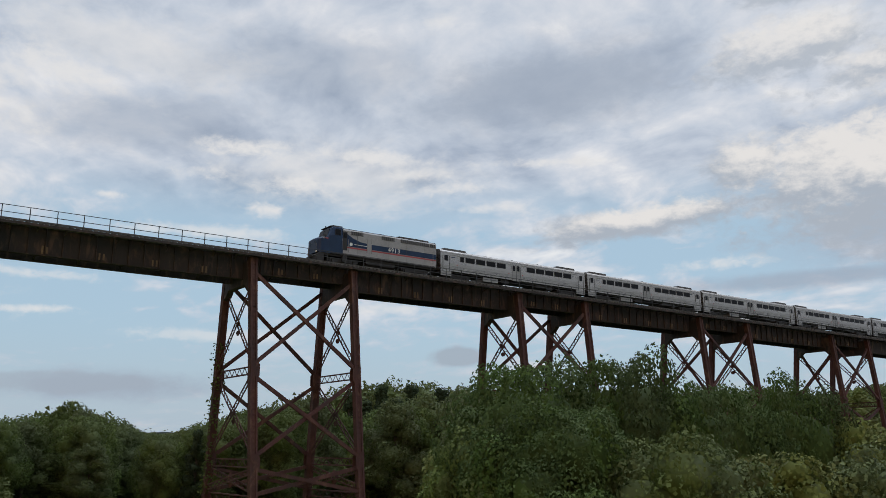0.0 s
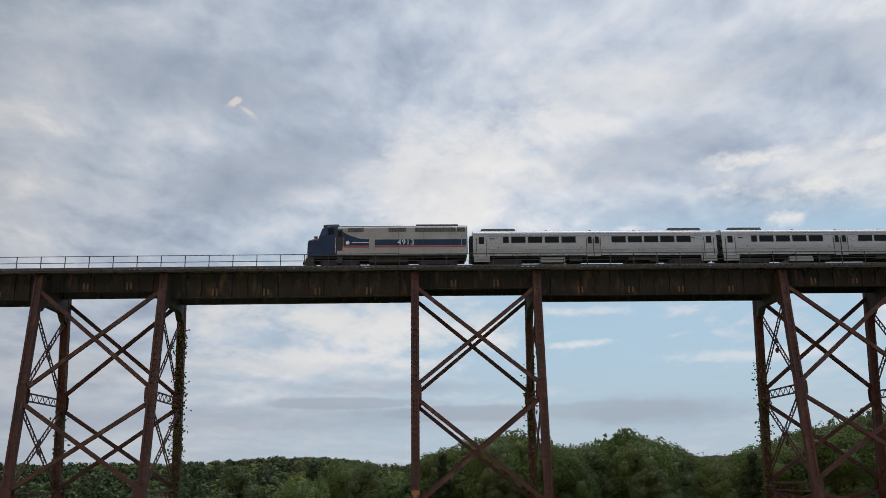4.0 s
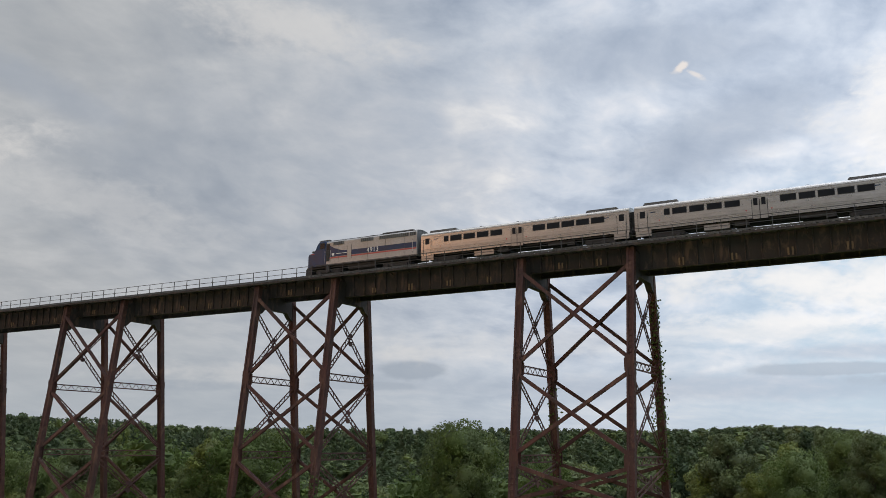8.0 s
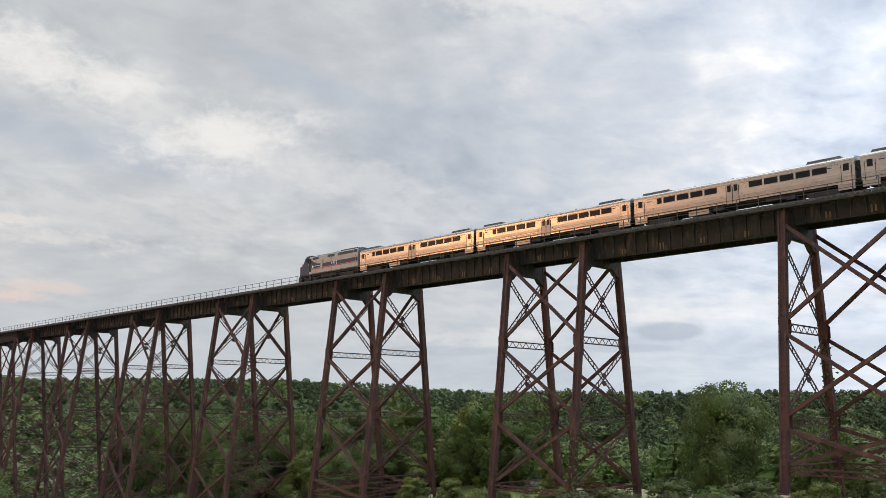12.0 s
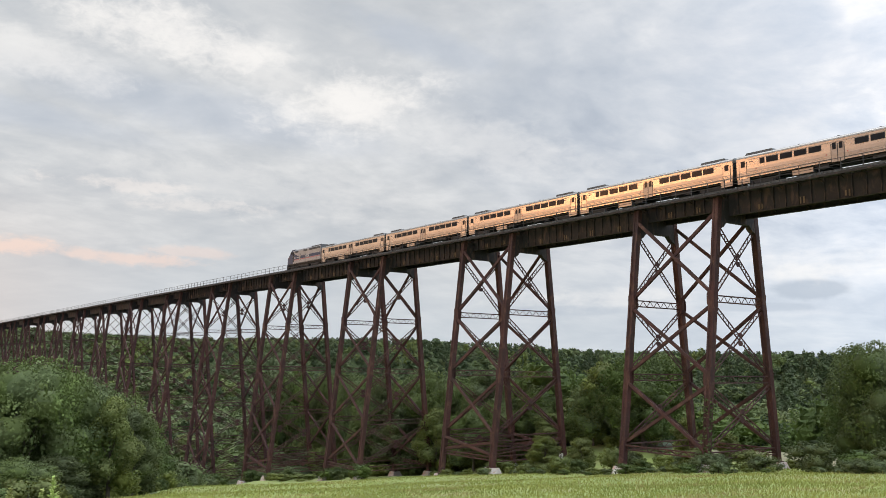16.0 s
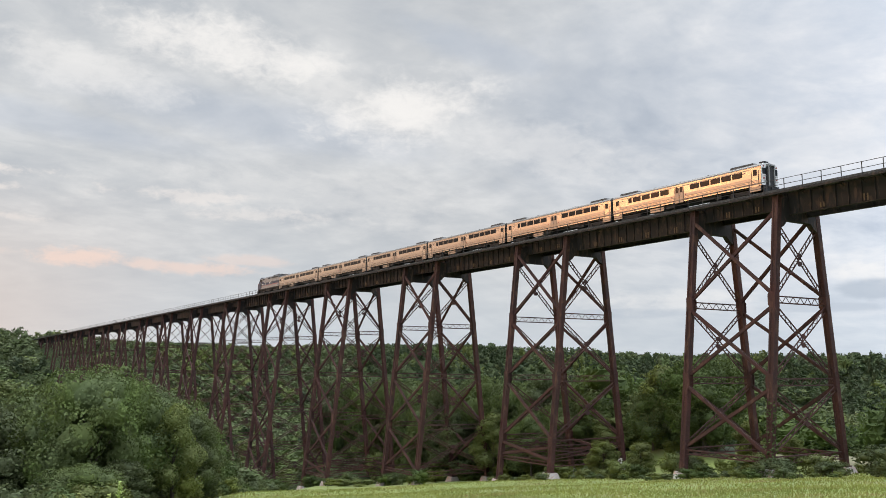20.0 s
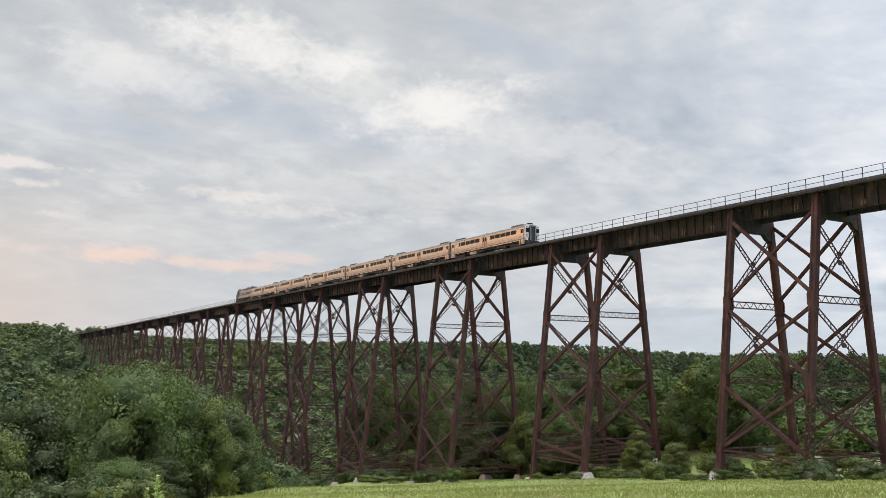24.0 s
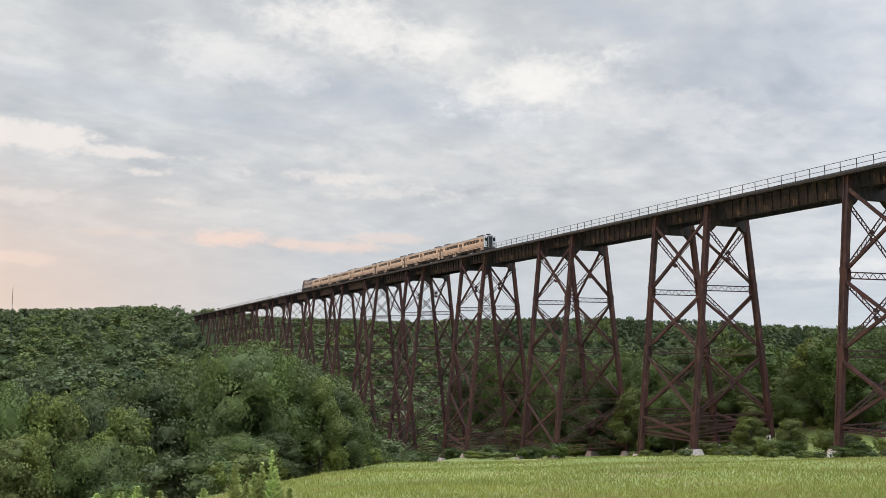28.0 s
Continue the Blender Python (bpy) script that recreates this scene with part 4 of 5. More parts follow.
def build_locomotive():
    """A cowled diesel, nose at x = 0."""
    t = thing("locomotive", (0, 0, 0), "blue and silver diesel locomotive with a red stripe", "locomotive")
    # hood
    hood = Mesh().prism(section(3.05, 4.62, 1.30, 0.42, 4), "x", 3.3, LOCO - 0.35)
    part("hood", hood, SILVER, t)
    # nose and cab: rings of points from the front to the hood, each (x, half width at foot, at shoulder, roof height, foot height)
    rings = [(0.18, 1.02, 0.98, 2.90, 1.34), (0.24, 1.26, 1.20, 3.02, 1.30), (0.42, 1.42, 1.36, 3.12, 1.28), (0.80, 1.47, 1.42, 3.20, 1.28), (1.30, 1.50, 1.44, 3.26, 1.28),
             (1.52, 1.50, 1.40, 3.78, 1.28), (1.78, 1.50, 1.34, 4.40, 1.28), (2.00, 1.50, 1.32, 4.58, 1.28), (2.60, 1.51, 1.33, 4.66, 1.28), (3.30, 1.515, 1.34, 4.66, 1.28)]
    loft, count = [], 0
    for x, foot, shoulder, top, low in rings:
        half = [(foot, low), (foot, min(top - 0.24, 3.45)), (shoulder, top - 0.16), (shoulder * 0.86, top - 0.05), (shoulder * 0.5, top)]
        outline = [(-p, q) for p, q in half] + [(p, q) for p, q in reversed(half)]
        count = len(outline)
        loft += [(x, p, q) for p, q in outline]
    nose = Mesh()
    nose.add(loft, [tuple(range(count))] + [(i * count + j, i * count + (j + 1) % count, (i + 1) * count + (j + 1) % count, (i + 1) * count + j) for i in range(len(rings) - 1) for j in range(count)]
             + [tuple(range(len(loft) - 1, len(loft) - count - 1, -1))])
    part("nose", nose, NAVY, t, "navy blue short nose and cab front")
    for y in (-1, 1):
        glass = Mesh().add([(1.36, y * 0.06, 3.42), (1.36, y * 1.22, 3.40), (1.70, y * 1.16, 4.30), (1.70, y * 0.06, 4.36)], [(0, 1, 2, 3)])
        glass.add([(1.40, y * 0.06, 3.42), (1.40, y * 1.22, 3.40), (1.76, y * 1.16, 4.30), (1.76, y * 0.06, 4.36)], [(3, 2, 1, 0)])
        part("windscreen", glass, GLASS, t)
        part("number_board", Mesh().box((1.05, y * 1.28, 3.30), (0.36, 0.10, 0.22)), BLACK, t)
        part("nose_mark", Mesh().box((0.88, y * 1.452, 2.98), (0.34, 0.03, 0.12)), SILVER, t)
        part("grab_iron", Mesh().tube((0.14, y * 0.9, 1.5), (0.14, y * 0.9, 2.3), 0.02, 6), STEEL, t)
    part("cab_roof", Mesh().prism([(1.82, 4.55), (1.74, 4.62), (2.1, 4.73), (3.4, 4.75), (3.4, 4.58)], "y", -1.12, 1.12), ROOFGREY, t)
    part("roof_beacon", Mesh().tube((1.95, 0.35, 4.70), (1.95, 0.35, 4.86), 0.07, 8), BLACK, t)
    for y in (-1, 1):
        s = y * 1.535
        # sweeping blue band, red line and number
        band = Mesh().prism([(3.3, 4.05), (3.3, 2.35), (LOCO - 0.4, 2.35), (LOCO - 0.4, 2.98), (7.0, 2.98), (5.6, 3.08), (4.5, 3.45), (3.8, 3.85)], "y", s - 0.008, s + 0.008)
        part("blue_band", band, NAVY, t)
        part("red_stripe", Mesh().box(((3.3 + LOCO - 0.4) / 2, s, 2.22), (LOCO - 3.7, 0.016, 0.16)), RED, t)
        part("number", number_mesh(y), WHITE, t, "white road number 4913")
        part("emblem", Mesh().tube((4.35, s - 0.012, 2.66), (4.35, s + 0.012, 2.66), 0.20, 16), WHITE, t)
        part("name_bar", Mesh().box((5.75, y * 1.552, 2.68), (1.9, 0.01, 0.065)), WHITE, t)
        cab = part("cab_window", Mesh().box((2.62, y * 1.51, 3.90), (0.72, 0.04, 0.72)), BLACK, t)
        part("pane", Mesh().box((2.62, y * 1.535, 3.90), (0.60, 0.02, 0.60)), GLASS, cab)
        d = part("cab_door", Mesh().box((3.55, y * 1.545, 2.95), (0.55, 0.03, 2.25)), BLACK, t)
        part("pane", Mesh().box((3.55, y * 1.565, 3.6), (0.36, 0.02, 0.6)), GLASS, d)
        for k in (-0.42, 0.42):
            part("handrail", Mesh().tube((3.55 + k, y * 1.60, 1.6), (3.55 + k, y * 1.60, 3.2), 0.022, 6), STEEL, t)
        part("hood_door", Mesh().box((6.85, y * 1.548, 2.75), (0.62, 0.02, 1.75)), SILVER, t)
        for k in (-0.32, 0.32):
            part("door_edge", Mesh().box((6.85 + k, y * 1.556, 2.75), (0.03, 0.02, 1.75)), BLACK, t)
        for x, wd in ((4.35, 1.65), (8.55, 1.85), (11.3, 4.2), (15.65, 0.85)):
            g = part("grille", Mesh().box((x + wd / 2, y * 1.44, 4.02), (wd, 0.24, 0.42)), ROOFGREY, t)
            for i in range(int(wd / 0.28)):
                part("slat", Mesh().box((x + 0.14 + i * 0.28, y * 1.565, 4.02), (0.05, 0.02, 0.40)), BLACK, g)
        part("sill", Mesh().box((LOCO / 2 + 0.6, y * 1.50, 1.30), (LOCO - 2.2, 0.12, 0.12)), BLACK, t)
        part("steps", Mesh().box((3.55, y * 1.40, 0.85), (0.6, 0.25, 0.75)), BLACK, t)
        part("headlight", Mesh().tube((0.18, y * 0.55, 2.5), (0.30, y * 0.55, 2.5), 0.14, 12), WHITE, t)
        part("flag", Mesh().box((1.15, y * 1.506, 2.98), (0.42, 0.012, 0.11)), RED, t)
    part("roof_fan_housing", Mesh().box((13.6, 0, 4.66), (4.4, 2.0, 0.16)), ROOFGREY, t)
    part("roof_sheet", Mesh().prism([(-1.30, 4.50), (-0.75, 4.62), (0, 4.66), (0.75, 4.62), (1.30, 4.50), (0.75, 4.50), (-0.75, 4.50)], "x", 3.4, LOCO - 0.3), ROOFGREY, t)
    for y in (-1, 1):
        part("lower_band", Mesh().box((LOCO / 2 + 1.5, y * 1.532, 1.72), (LOCO - 3.9, 0.012, 0.72)), SILVER, t)
        part("rear_grab_rail", Mesh().tube((LOCO - 0.9, y * 1.60, 1.6), (LOCO - 0.9, y * 1.60, 3.4), 0.022, 6), STEEL, t)
        part("ditch_light", Mesh().tube((0.02, y * 1.05, 1.35), (0.12, y * 1.05, 1.35), 0.11, 10), WHITE, t)
        for x in (5.2, 9.6, 12.2, 14.9):
            part("panel_seam", Mesh().box((x, y * 1.552, 2.75), (0.025, 0.012, 2.7)), ROOFGREY, t)
    for i in range(3):
        part("fan", Mesh().tube((12.3 + i * 1.35, 0, 4.70), (12.3 + i * 1.35, 0, 4.80), 0.58, 16), BLACK, t)
    part("exhaust_stack", Mesh().box((9.4, 0, 4.72), (0.9, 0.5, 0.22)), BLACK, t)
    part("horn", Mesh().tube((5.2, 0.3, 4.80), (4.8, 0.3, 4.80), 0.09, 8), BLACK, t)
    part("tail_cap", Mesh().box((LOCO - 0.32, 0, 3.0), (0.1, 2.7, 2.9)), ROOFGREY, t)
    part("underframe", Mesh().box((LOCO / 2, 0, 1.16), (LOCO - 1.0, 2.7, 0.30)), BLACK, t)
    part("fuel_tank", Mesh().prism([(-1.3, 1.05), (-1.3, 0.6), (-0.9, 0.32), (0.9, 0.32), (1.3, 0.6), (1.3, 1.05)], "x", 6.6, 10.6), BLACK, t)
    part("pilot", Mesh().prism([(0.05, 0.25), (0.05, 1.0), (0.45, 1.35), (0.9, 1.35), (0.9, 0.25)], "y", -1.4, 1.4), BLACK, t)
    part("coupler", Mesh().box((-0.12, 0, 0.88), (0.5, 0.3, 0.3)), BLACK, t)
    for x in (3.55, LOCO - 3.35):
        bogie(t, x, 2.75)
    return t


def number_mesh(y):
    """The road number as real letters, standing 4 mm proud of the band."""
    c = bpy.data.curves.new("number", "FONT")
    c.body, c.size, c.extrude, c.align_x, c.align_y, c.space_character = "4913", 0.78, 0.004, "CENTER", "CENTER", 1.15
    ob = bpy.data.objects.new("number", c)
    scene.collection.objects.link(ob)
    me = bpy.data.meshes.new_from_object(ob.evaluated_get(bpy.context.evaluated_depsgraph_get()))
    bpy.data.objects.remove(ob)
    me.transform(pose(10.35, y * 1.556, 2.66, 90, 0, 0 if y < 0 else 180))
    me.materials.clear()
    me.materials.append(WHITE)
    return me


def build_train():
    cars = [(build_locomotive(), 0.0)]
    first = build_coach()
    cars.append((first, LOCO))
    for i in range(1, 5):
        cars.append((copy_thing(first, Matrix()), LOCO + CAR * i))
    last = build_coach(True)
    tagged(last, "stainless steel cab coach with a white end, last in the train")
    cars.append((last, LOCO + CAR * 5))
    return cars


TRAIN = build_train()


# ---------------------------------------------------------------- trees
rng = np.random.default_rng(7)



def leaf_cloud(r, count, clumps, masses, size, flat=0.95, sides=4):
    """Leaves strewn over the clumps and masses of a crown; those hidden deep inside another are left out."""
    c, q = np.concatenate([clumps[0], masses[0]]), np.concatenate([clumps[1], masses[1] * 0.96])
    n = int(count * 3.4)
    k = r.choice(len(c), n, p=q ** 2 / (q ** 2).sum())
    d = r.normal(size=(n, 3))
    d /= np.linalg.norm(d, axis=1)[:, None]
    p = c[k] + d * (q[k] * (0.78 + 0.36 * r.random(n)))[:, None] * np.array([1, 1, flat])
    deep = np.zeros(n, bool)
    for cc, qq in zip(c, q):
        deep |= ((p - cc) ** 2).sum(1) < (qq * 0.74) ** 2
    pick = np.flatnonzero(~deep)[:count]
    p, d, n = p[pick], d[pick], len(pick)
    nrm = d + np.array([0, 0, 0.2]) + r.normal(size=(n, 3)) * 0.34
    nrm /= np.linalg.norm(nrm, axis=1)[:, None]
    a = np.cross(nrm, r.normal(size=(n, 3)))
    a /= np.linalg.norm(a, axis=1)[:, None]
    b = np.cross(nrm, a)
    s = size * (0.55 + 0.9 * r.random(n))[:, None]
    a, b = a * s, b * s * (0.5 + 0.35 * r.random(n))[:, None]
    fold = nrm * s * 0.25
    if sides == 3:
        return np.stack([p - a - fold, p + a - fold * 0.5, p + b * 1.5 + fold], 1).reshape(-1, 3)
    return np.stack([p - a - fold, p - b + fold, p + a - fold, p + b + fold], 1).reshape(-1, 3)


def lumps(r, centres, radii, seg, rings, flat=0.9):
    """Uneven masses, all of them at once: vertices and four-cornered faces."""
    unit = [(0, 0, -0.8)]
    for i in range(1, rings):
        p = math.pi * i / rings
        unit += [(math.sin(p) * math.cos(2 * math.pi * (j + 0.5 * (i % 2)) / seg), math.sin(p) * math.sin(2 * math.pi * (j + 0.5 * (i % 2)) / seg), -math.cos(p)) for j in range(seg)]
    unit = np.array(unit + [(0, 0, 0.85)])
    f, last = [], len(unit) - 1
    for j in range(seg):
        j2 = (j + 1) % seg
        f.append((0, 1 + j2, 1 + j, 1 + j))
        f += [(1 + i * seg + j, 1 + i * seg + j2, 1 + (i + 1) * seg + j2, 1 + (i + 1) * seg + j) for i in range(rings - 2)]
        f.append((last, last - seg + j, last - seg + j2, last - seg + j2))
    n = len(centres)
    grow = radii[:, None] * (0.68 + 0.30 * r.random((n, len(unit))))
    v = centres[:, None] + unit[None] * np.array([1, 1, flat]) * grow[..., None]
    return v.reshape(-1, 3), (np.array(f)[None] + (np.arange(n) * len(unit))[:, None, None]).reshape(-1, 4)


def halves(f):
    """Four-cornered faces cut into three-cornered ones, without the empty halves."""
    t = np.concatenate([f[:, [0, 1, 2]], f[:, [0, 2, 3]]])
    return t[(t[:, 0] != t[:, 1]) & (t[:, 1] != t[:, 2]) & (t[:, 2] != t[:, 0])]


def boughs(r, n_big, n_small, width, height, base, conical=0.0):
    """The large masses of a crown, and the clumps of leaves that stand out from each."""
    mc, mq, c, q = [], [], [], []
    a = r.random() * 6.283
    for i in range(n_big):
        u = (i + 0.5) / n_big
        a += 2.4 + 0.5 * r.normal()
        prof = (1 - conical * u) * math.sqrt(max(0.08, 1 - (2 * u - 0.8) ** 2 * 0.62))
        big = width / 2 * (0.36 + 0.14 * r.random()) * (1 - 0.62 * conical * u)
        d = max(0.0, width / 2 * prof - big * 0.9) * (0.75 + 0.35 * r.random())
        z = min(base + (height - base) * (0.10 + 0.86 * u), height - big * 0.95)
        m = np.array([d * math.cos(a), d * math.sin(a), max(z, big * 0.75)])
        mc.append(m)
        mq.append(big)
        out = np.array([math.cos(a), math.sin(a), 0.35])
        for _ in range(n_small):
            v = r.normal(size=3) + out * 0.7
            v /= np.linalg.norm(v)
            c.append(m + v * np.array([1, 1, 0.95]) * big * (0.78 + 0.24 * r.random()))
            q.append(big * (0.30 + 0.22 * r.random()))
    return (np.array(c), np.array(q)), (np.array(mc), np.array(mq))


def tree_mesh(seed, height, width, n_big, n_small, leaves, size, mat, conical=0.0, base=0.15):
    """Meshes of a trunk with limbs and of its crown, for a tree that stands at the origin."""
    r = np.random.default_rng(seed)
    clumps, masses = boughs(r, n_big, n_small, width, height, height * base, conical)
    c = masses[0]
    m = Mesh()
    girth = height * 0.016
    top = height * (0.93 if conical else 0.70)
    bend = Vector((r.normal() * 0.02 * height, r.normal() * 0.02 * height, 0))
    m.tube((0, 0, -0.5), bend * 0.4 + Vector((0, 0, top * 0.5)), girth * 1.35, 8, girth * 0.9)
    m.tube(bend * 0.4 + Vector((0, 0, top * 0.5)), bend + Vector((0, 0, top)), girth * 0.9, 7, girth * 0.3)
    for i in range(len(c)):
        z = min(top * 0.9, max(height * 0.12, c[i][2] * 0.6))
        m.tube(bend * (z / top) + Vector((0, 0, z)), Vector(c[i]), girth * 0.42, 5, girth * 0.16)
    trunk = m.data("trunk", BARK)
    verts = leaf_cloud(r, leaves, clumps, masses, size)
    faces = np.arange(len(verts)).reshape(-1, 4)
    v, f = lumps(r, masses[0], masses[1] * 0.80, 8, 6)
    crown = raw_mesh("crown", np.concatenate([verts, v]), np.concatenate([faces, f + len(verts)]), [mat])
    return trunk, crown


KINDS = {
    "grand": [tree_mesh(s, 13, 13, 17, 11, 42000, 0.108, LEAF_DEEP, 0.0, 0.05) for s in (21, 22)],
    "oak": [tree_mesh(s, 14, 11.5, 13, 9, 8000, 0.195, LEAF, 0.0, 0.10) for s in (1, 2, 3)],
    "oak_fine": [tree_mesh(s, 14, 11.5, 15, 10, 15000, 0.142, LEAF_LIT, 0.0, 0.08) for s in (31, 32)],
    "ash_fine": [tree_mesh(s, 15, 9.0, 13, 10, 13000, 0.136, LEAF_GREY, 0.15, 0.08) for s in (34, 35)],
    "locust_fine": [tree_mesh(s, 13, 8.0, 13, 9, 11500, 0.132, LEAF_PALE, 0.2, 0.06) for s in (36, 37)],
    "ash": [tree_mesh(s, 15, 9.0, 12, 9, 7000, 0.18, LEAF_GREY, 0.15, 0.10) for s in (4, 5)],
    "locust": [tree_mesh(s, 13, 8.0, 12, 9, 6500, 0.172, LEAF_PALE, 0.2, 0.08) for s in (6, 7)],
    "pine": [tree_mesh(s, 16, 7.0, 15, 8, 6500, 0.155, LEAF_DARK, 0.80, 0.08) for s in (8, 9)],
    "bush": [tree_mesh(s, 2.6, 3.4, 6, 8, 1500, 0.092, m, 0.0, 0.05) for s, m in ((10, LEAF), (11, LEAF_PALE), (12, LEAF_GREY))],
}
WORDS = {"grand": ("tree", "great spreading tree with dense mid-green leaves down to the ground", "tree"), "oak": ("tree", "broad-crowned deciduous tree in full dark-green leaf", "tree"), "ash": ("tree", "tall grey-green deciduous tree in full leaf", "tree"),
         "locust": ("tree", "light yellow-green deciduous tree in full leaf", "tree"), "pine": ("conifer", "dark pointed conifer on the hillside", "conifer"),
         "bush": ("bush", "low leafy green bush on the slope", "bush")}


def plant(kind, x, y, height=None, width=None, which=None, turn=None, sink=0.0):
    meshes = KINDS[kind]
    kind = kind.replace("_fine", "")
    trunk, crown = meshes[int(rng.integers(len(meshes))) if which is None else which % len(meshes)]
    ref = {"grand": (13, 13), "oak": (14, 11.5), "ash": (15, 9), "locust": (13, 8), "pine": (16, 7), "bush": (2.6, 3.4)}[kind]
    name, label, cat = WORDS[kind]
    h = (height or ref[0] * (0.8 + 0.4 * rng.random())) / ref[0]
    w = (width or ref[1] * h * (0.85 + 0.3 * rng.random())) / ref[1]
    t = thing(name, (x, y, gz(x, y) - sink), label, cat, "bushes" if kind == "bush" else "trees")
    t.rotation_euler[2] = rng.random() * 6.28 if turn is None else turn
    t.scale = (w, w, h)
    part("trunk", trunk, BARK, t)
    part("crown", crown, None, t)
    return t


def polar(az, dist):
    return -math.sin(radians(az)) * dist, math.cos(radians(az)) * dist


def trees_near():
    # the great crown before the bridge and its neighbours
    for kind, az, d, top, width in (("grand", -41.5, 60, 4.9, 13.0), ("grand", -47.5, 63, 5.2, 13.0), ("grand", -53, 66, 3.5, 11), ("grand", -57.5, 72, 3.2, 11), ("locust_fine", -61, 70, 1.8, 9),
                                    ("pine", -64.5, 96, 5.0, 10), ("oak_fine", -67, 80, 4.5, 14), ("ash_fine", -37.8, 68, 3.4, 8), ("grand", -44, 54, 2.2, 12), ("oak_fine", -51, 52, 0.8, 11), ("locust_fine", -57, 54, -0.2, 9),
                                    ("ash_fine", -61.5, 56, -0.5, 9), ("oak_fine", -39, 57, 1.2, 9), ("locust_fine", -36.5, 62, 0.2, 7)):
        x, y = polar(az, d)
        plant(kind, x, y, EYE + d * math.tan(radians(top)) - gz(x, y), width)
    # behind the towers: pines on a rise, then round crowns
    for kind, az, d, top, width in (("pine", -34, 190, 4.1, 11), ("pine", -32, 185, 4.2, 10), ("pine", -30, 190, 3.7, 11), ("pine", -28.3, 188, 3.3, 10), ("pine", -36, 180, 3.9, 11), ("pine", -33, 176, 3.3, 10), ("pine", -31, 178, 3.2, 10),
                                    ("oak", -26.3, 175, 2.7, 12), ("oak", -24, 168, 2.2, 12), ("oak", -22, 165, 1.5, 10), ("oak", -12.9, 122, 2.5, 7), ("oak", -15.2, 126, 1.6, 9), ("oak", -10.8, 124, 1.7, 8), ("oak", -20.3, 160, 0.8, 9),
                                    ("locust", -18.0, 150, 0.6, 9), ("oak", -8, 124, 1.8, 9), ("ash", -5.9, 118, 2.6, 9), ("ash", -3.6, 116, 2.0, 8), ("oak", -1.5, 120, 1.4, 8), ("ash", -29, 150, 1.4, 12), ("oak", -33, 150, 1.6, 13),
                                    ("locust", -26, 136, 0.0, 11), ("oak", -22, 130, -0.4, 12), ("oak", -17, 118, -0.6, 12), ("oak", -12, 112, -0.4, 11), ("oak", -7, 110, -0.4, 9), ("oak", -30, 128, -0.6, 12), ("ash", -35, 136, 1.0, 12), ("oak", 1.5, 122, -0.2, 8)):
        x, y = polar(az, d)
        plant(kind, x, y, EYE + d * math.tan(radians(top)) - gz(x, y), width)
    # pale young trees at the edge of the wood below the field
    for kind, az, d, top, width in (("locust", 90.7, 74, -3.3, 7), ("locust", 86.6, 72, -4.3, 6), ("locust", 84.2, 88, -3.6, 6), ("ash", 88.6, 82, -3.4, 6), ("oak", 81.8, 84, -3.9, 8), ("ash", 79.0, 92, -3.2, 8), ("oak", 76.5, 100, -3.0, 9), ("oak", 93.5, 76, -2.8, 9),
                                    ("oak", 80, 64, -6.3, 5.5), ("ash", 77.8, 70, -6.0, 5), ("oak", 88.5, 62, -6.2, 6), ("locust", 92.5, 60, -5.6, 5)):
        x, y = polar(az, d)
        plant(kind + "_fine", x, y, max(4.0, EYE + d * math.tan(radians(top)) - gz(x, y)), width)
    # the wall of tall trees close behind the bridge
    for kind, az, d, top, width in (("ash_fine", 45.6, 152, -1.6, 9), ("oak_fine", 48.2, 158, -0.6, 12), ("ash_fine", 51.0, 164, -0.4, 12), ("oak_fine", 53.4, 172, -0.9, 12), ("oak_fine", 55.6, 180, -0.6, 13), ("ash_fine", 57.8, 190, -0.8, 12),
                                    ("oak_fine", 59.8, 206, -0.9, 13), ("oak_fine", 61.8, 220, -1.0, 13), ("locust_fine", 47.0, 146, -3.2, 8), ("oak_fine", 49.8, 150, -3.0, 9), ("oak_fine", 52.2, 158, -3.0, 9), ("locust_fine", 54.6, 166, -3.0, 9), ("ash_fine", 57.0, 178, -2.8, 10), ("oak_fine", 59.0, 190, -2.6, 10), ("oak", 63.6, 236, -0.9, 13), ("ash", 65.2, 255, -0.9, 13)):
        x, y = polar(az, d)
        plant(kind, x, y, EYE + d * math.tan(radians(top)) - gz(x, y), width)
    # the round tree that stands alone behind the bridge, with bushes at its foot
    x, y = polar(28.0, 116)
    plant("oak_fine", x, y, EYE + 116 * math.tan(radians(1.35)) - gz(x, y), 11.0, 1)
    x, y = polar(22.5, 106)
    plant("oak", x, y, 9.5, 7)


def sky_line(az):
    return float(np.interp(az, SKY_AZ, SKY_EL))


def front_line(az):
    """The highest that the woods this side of the bridge reach, in degrees."""
    return np.interp(az, [60, 69.5, 70.5, 72, 74, 76, 78, 80, 82.5, 84], [-9, -8.4, -6.0, -3.9, -2.9, -1.6, -0.9, -0.1, 1.4, 3.0])


KIND_NAMES = ["oak", "ash", "locust", "pine"]


TAKEN = set()


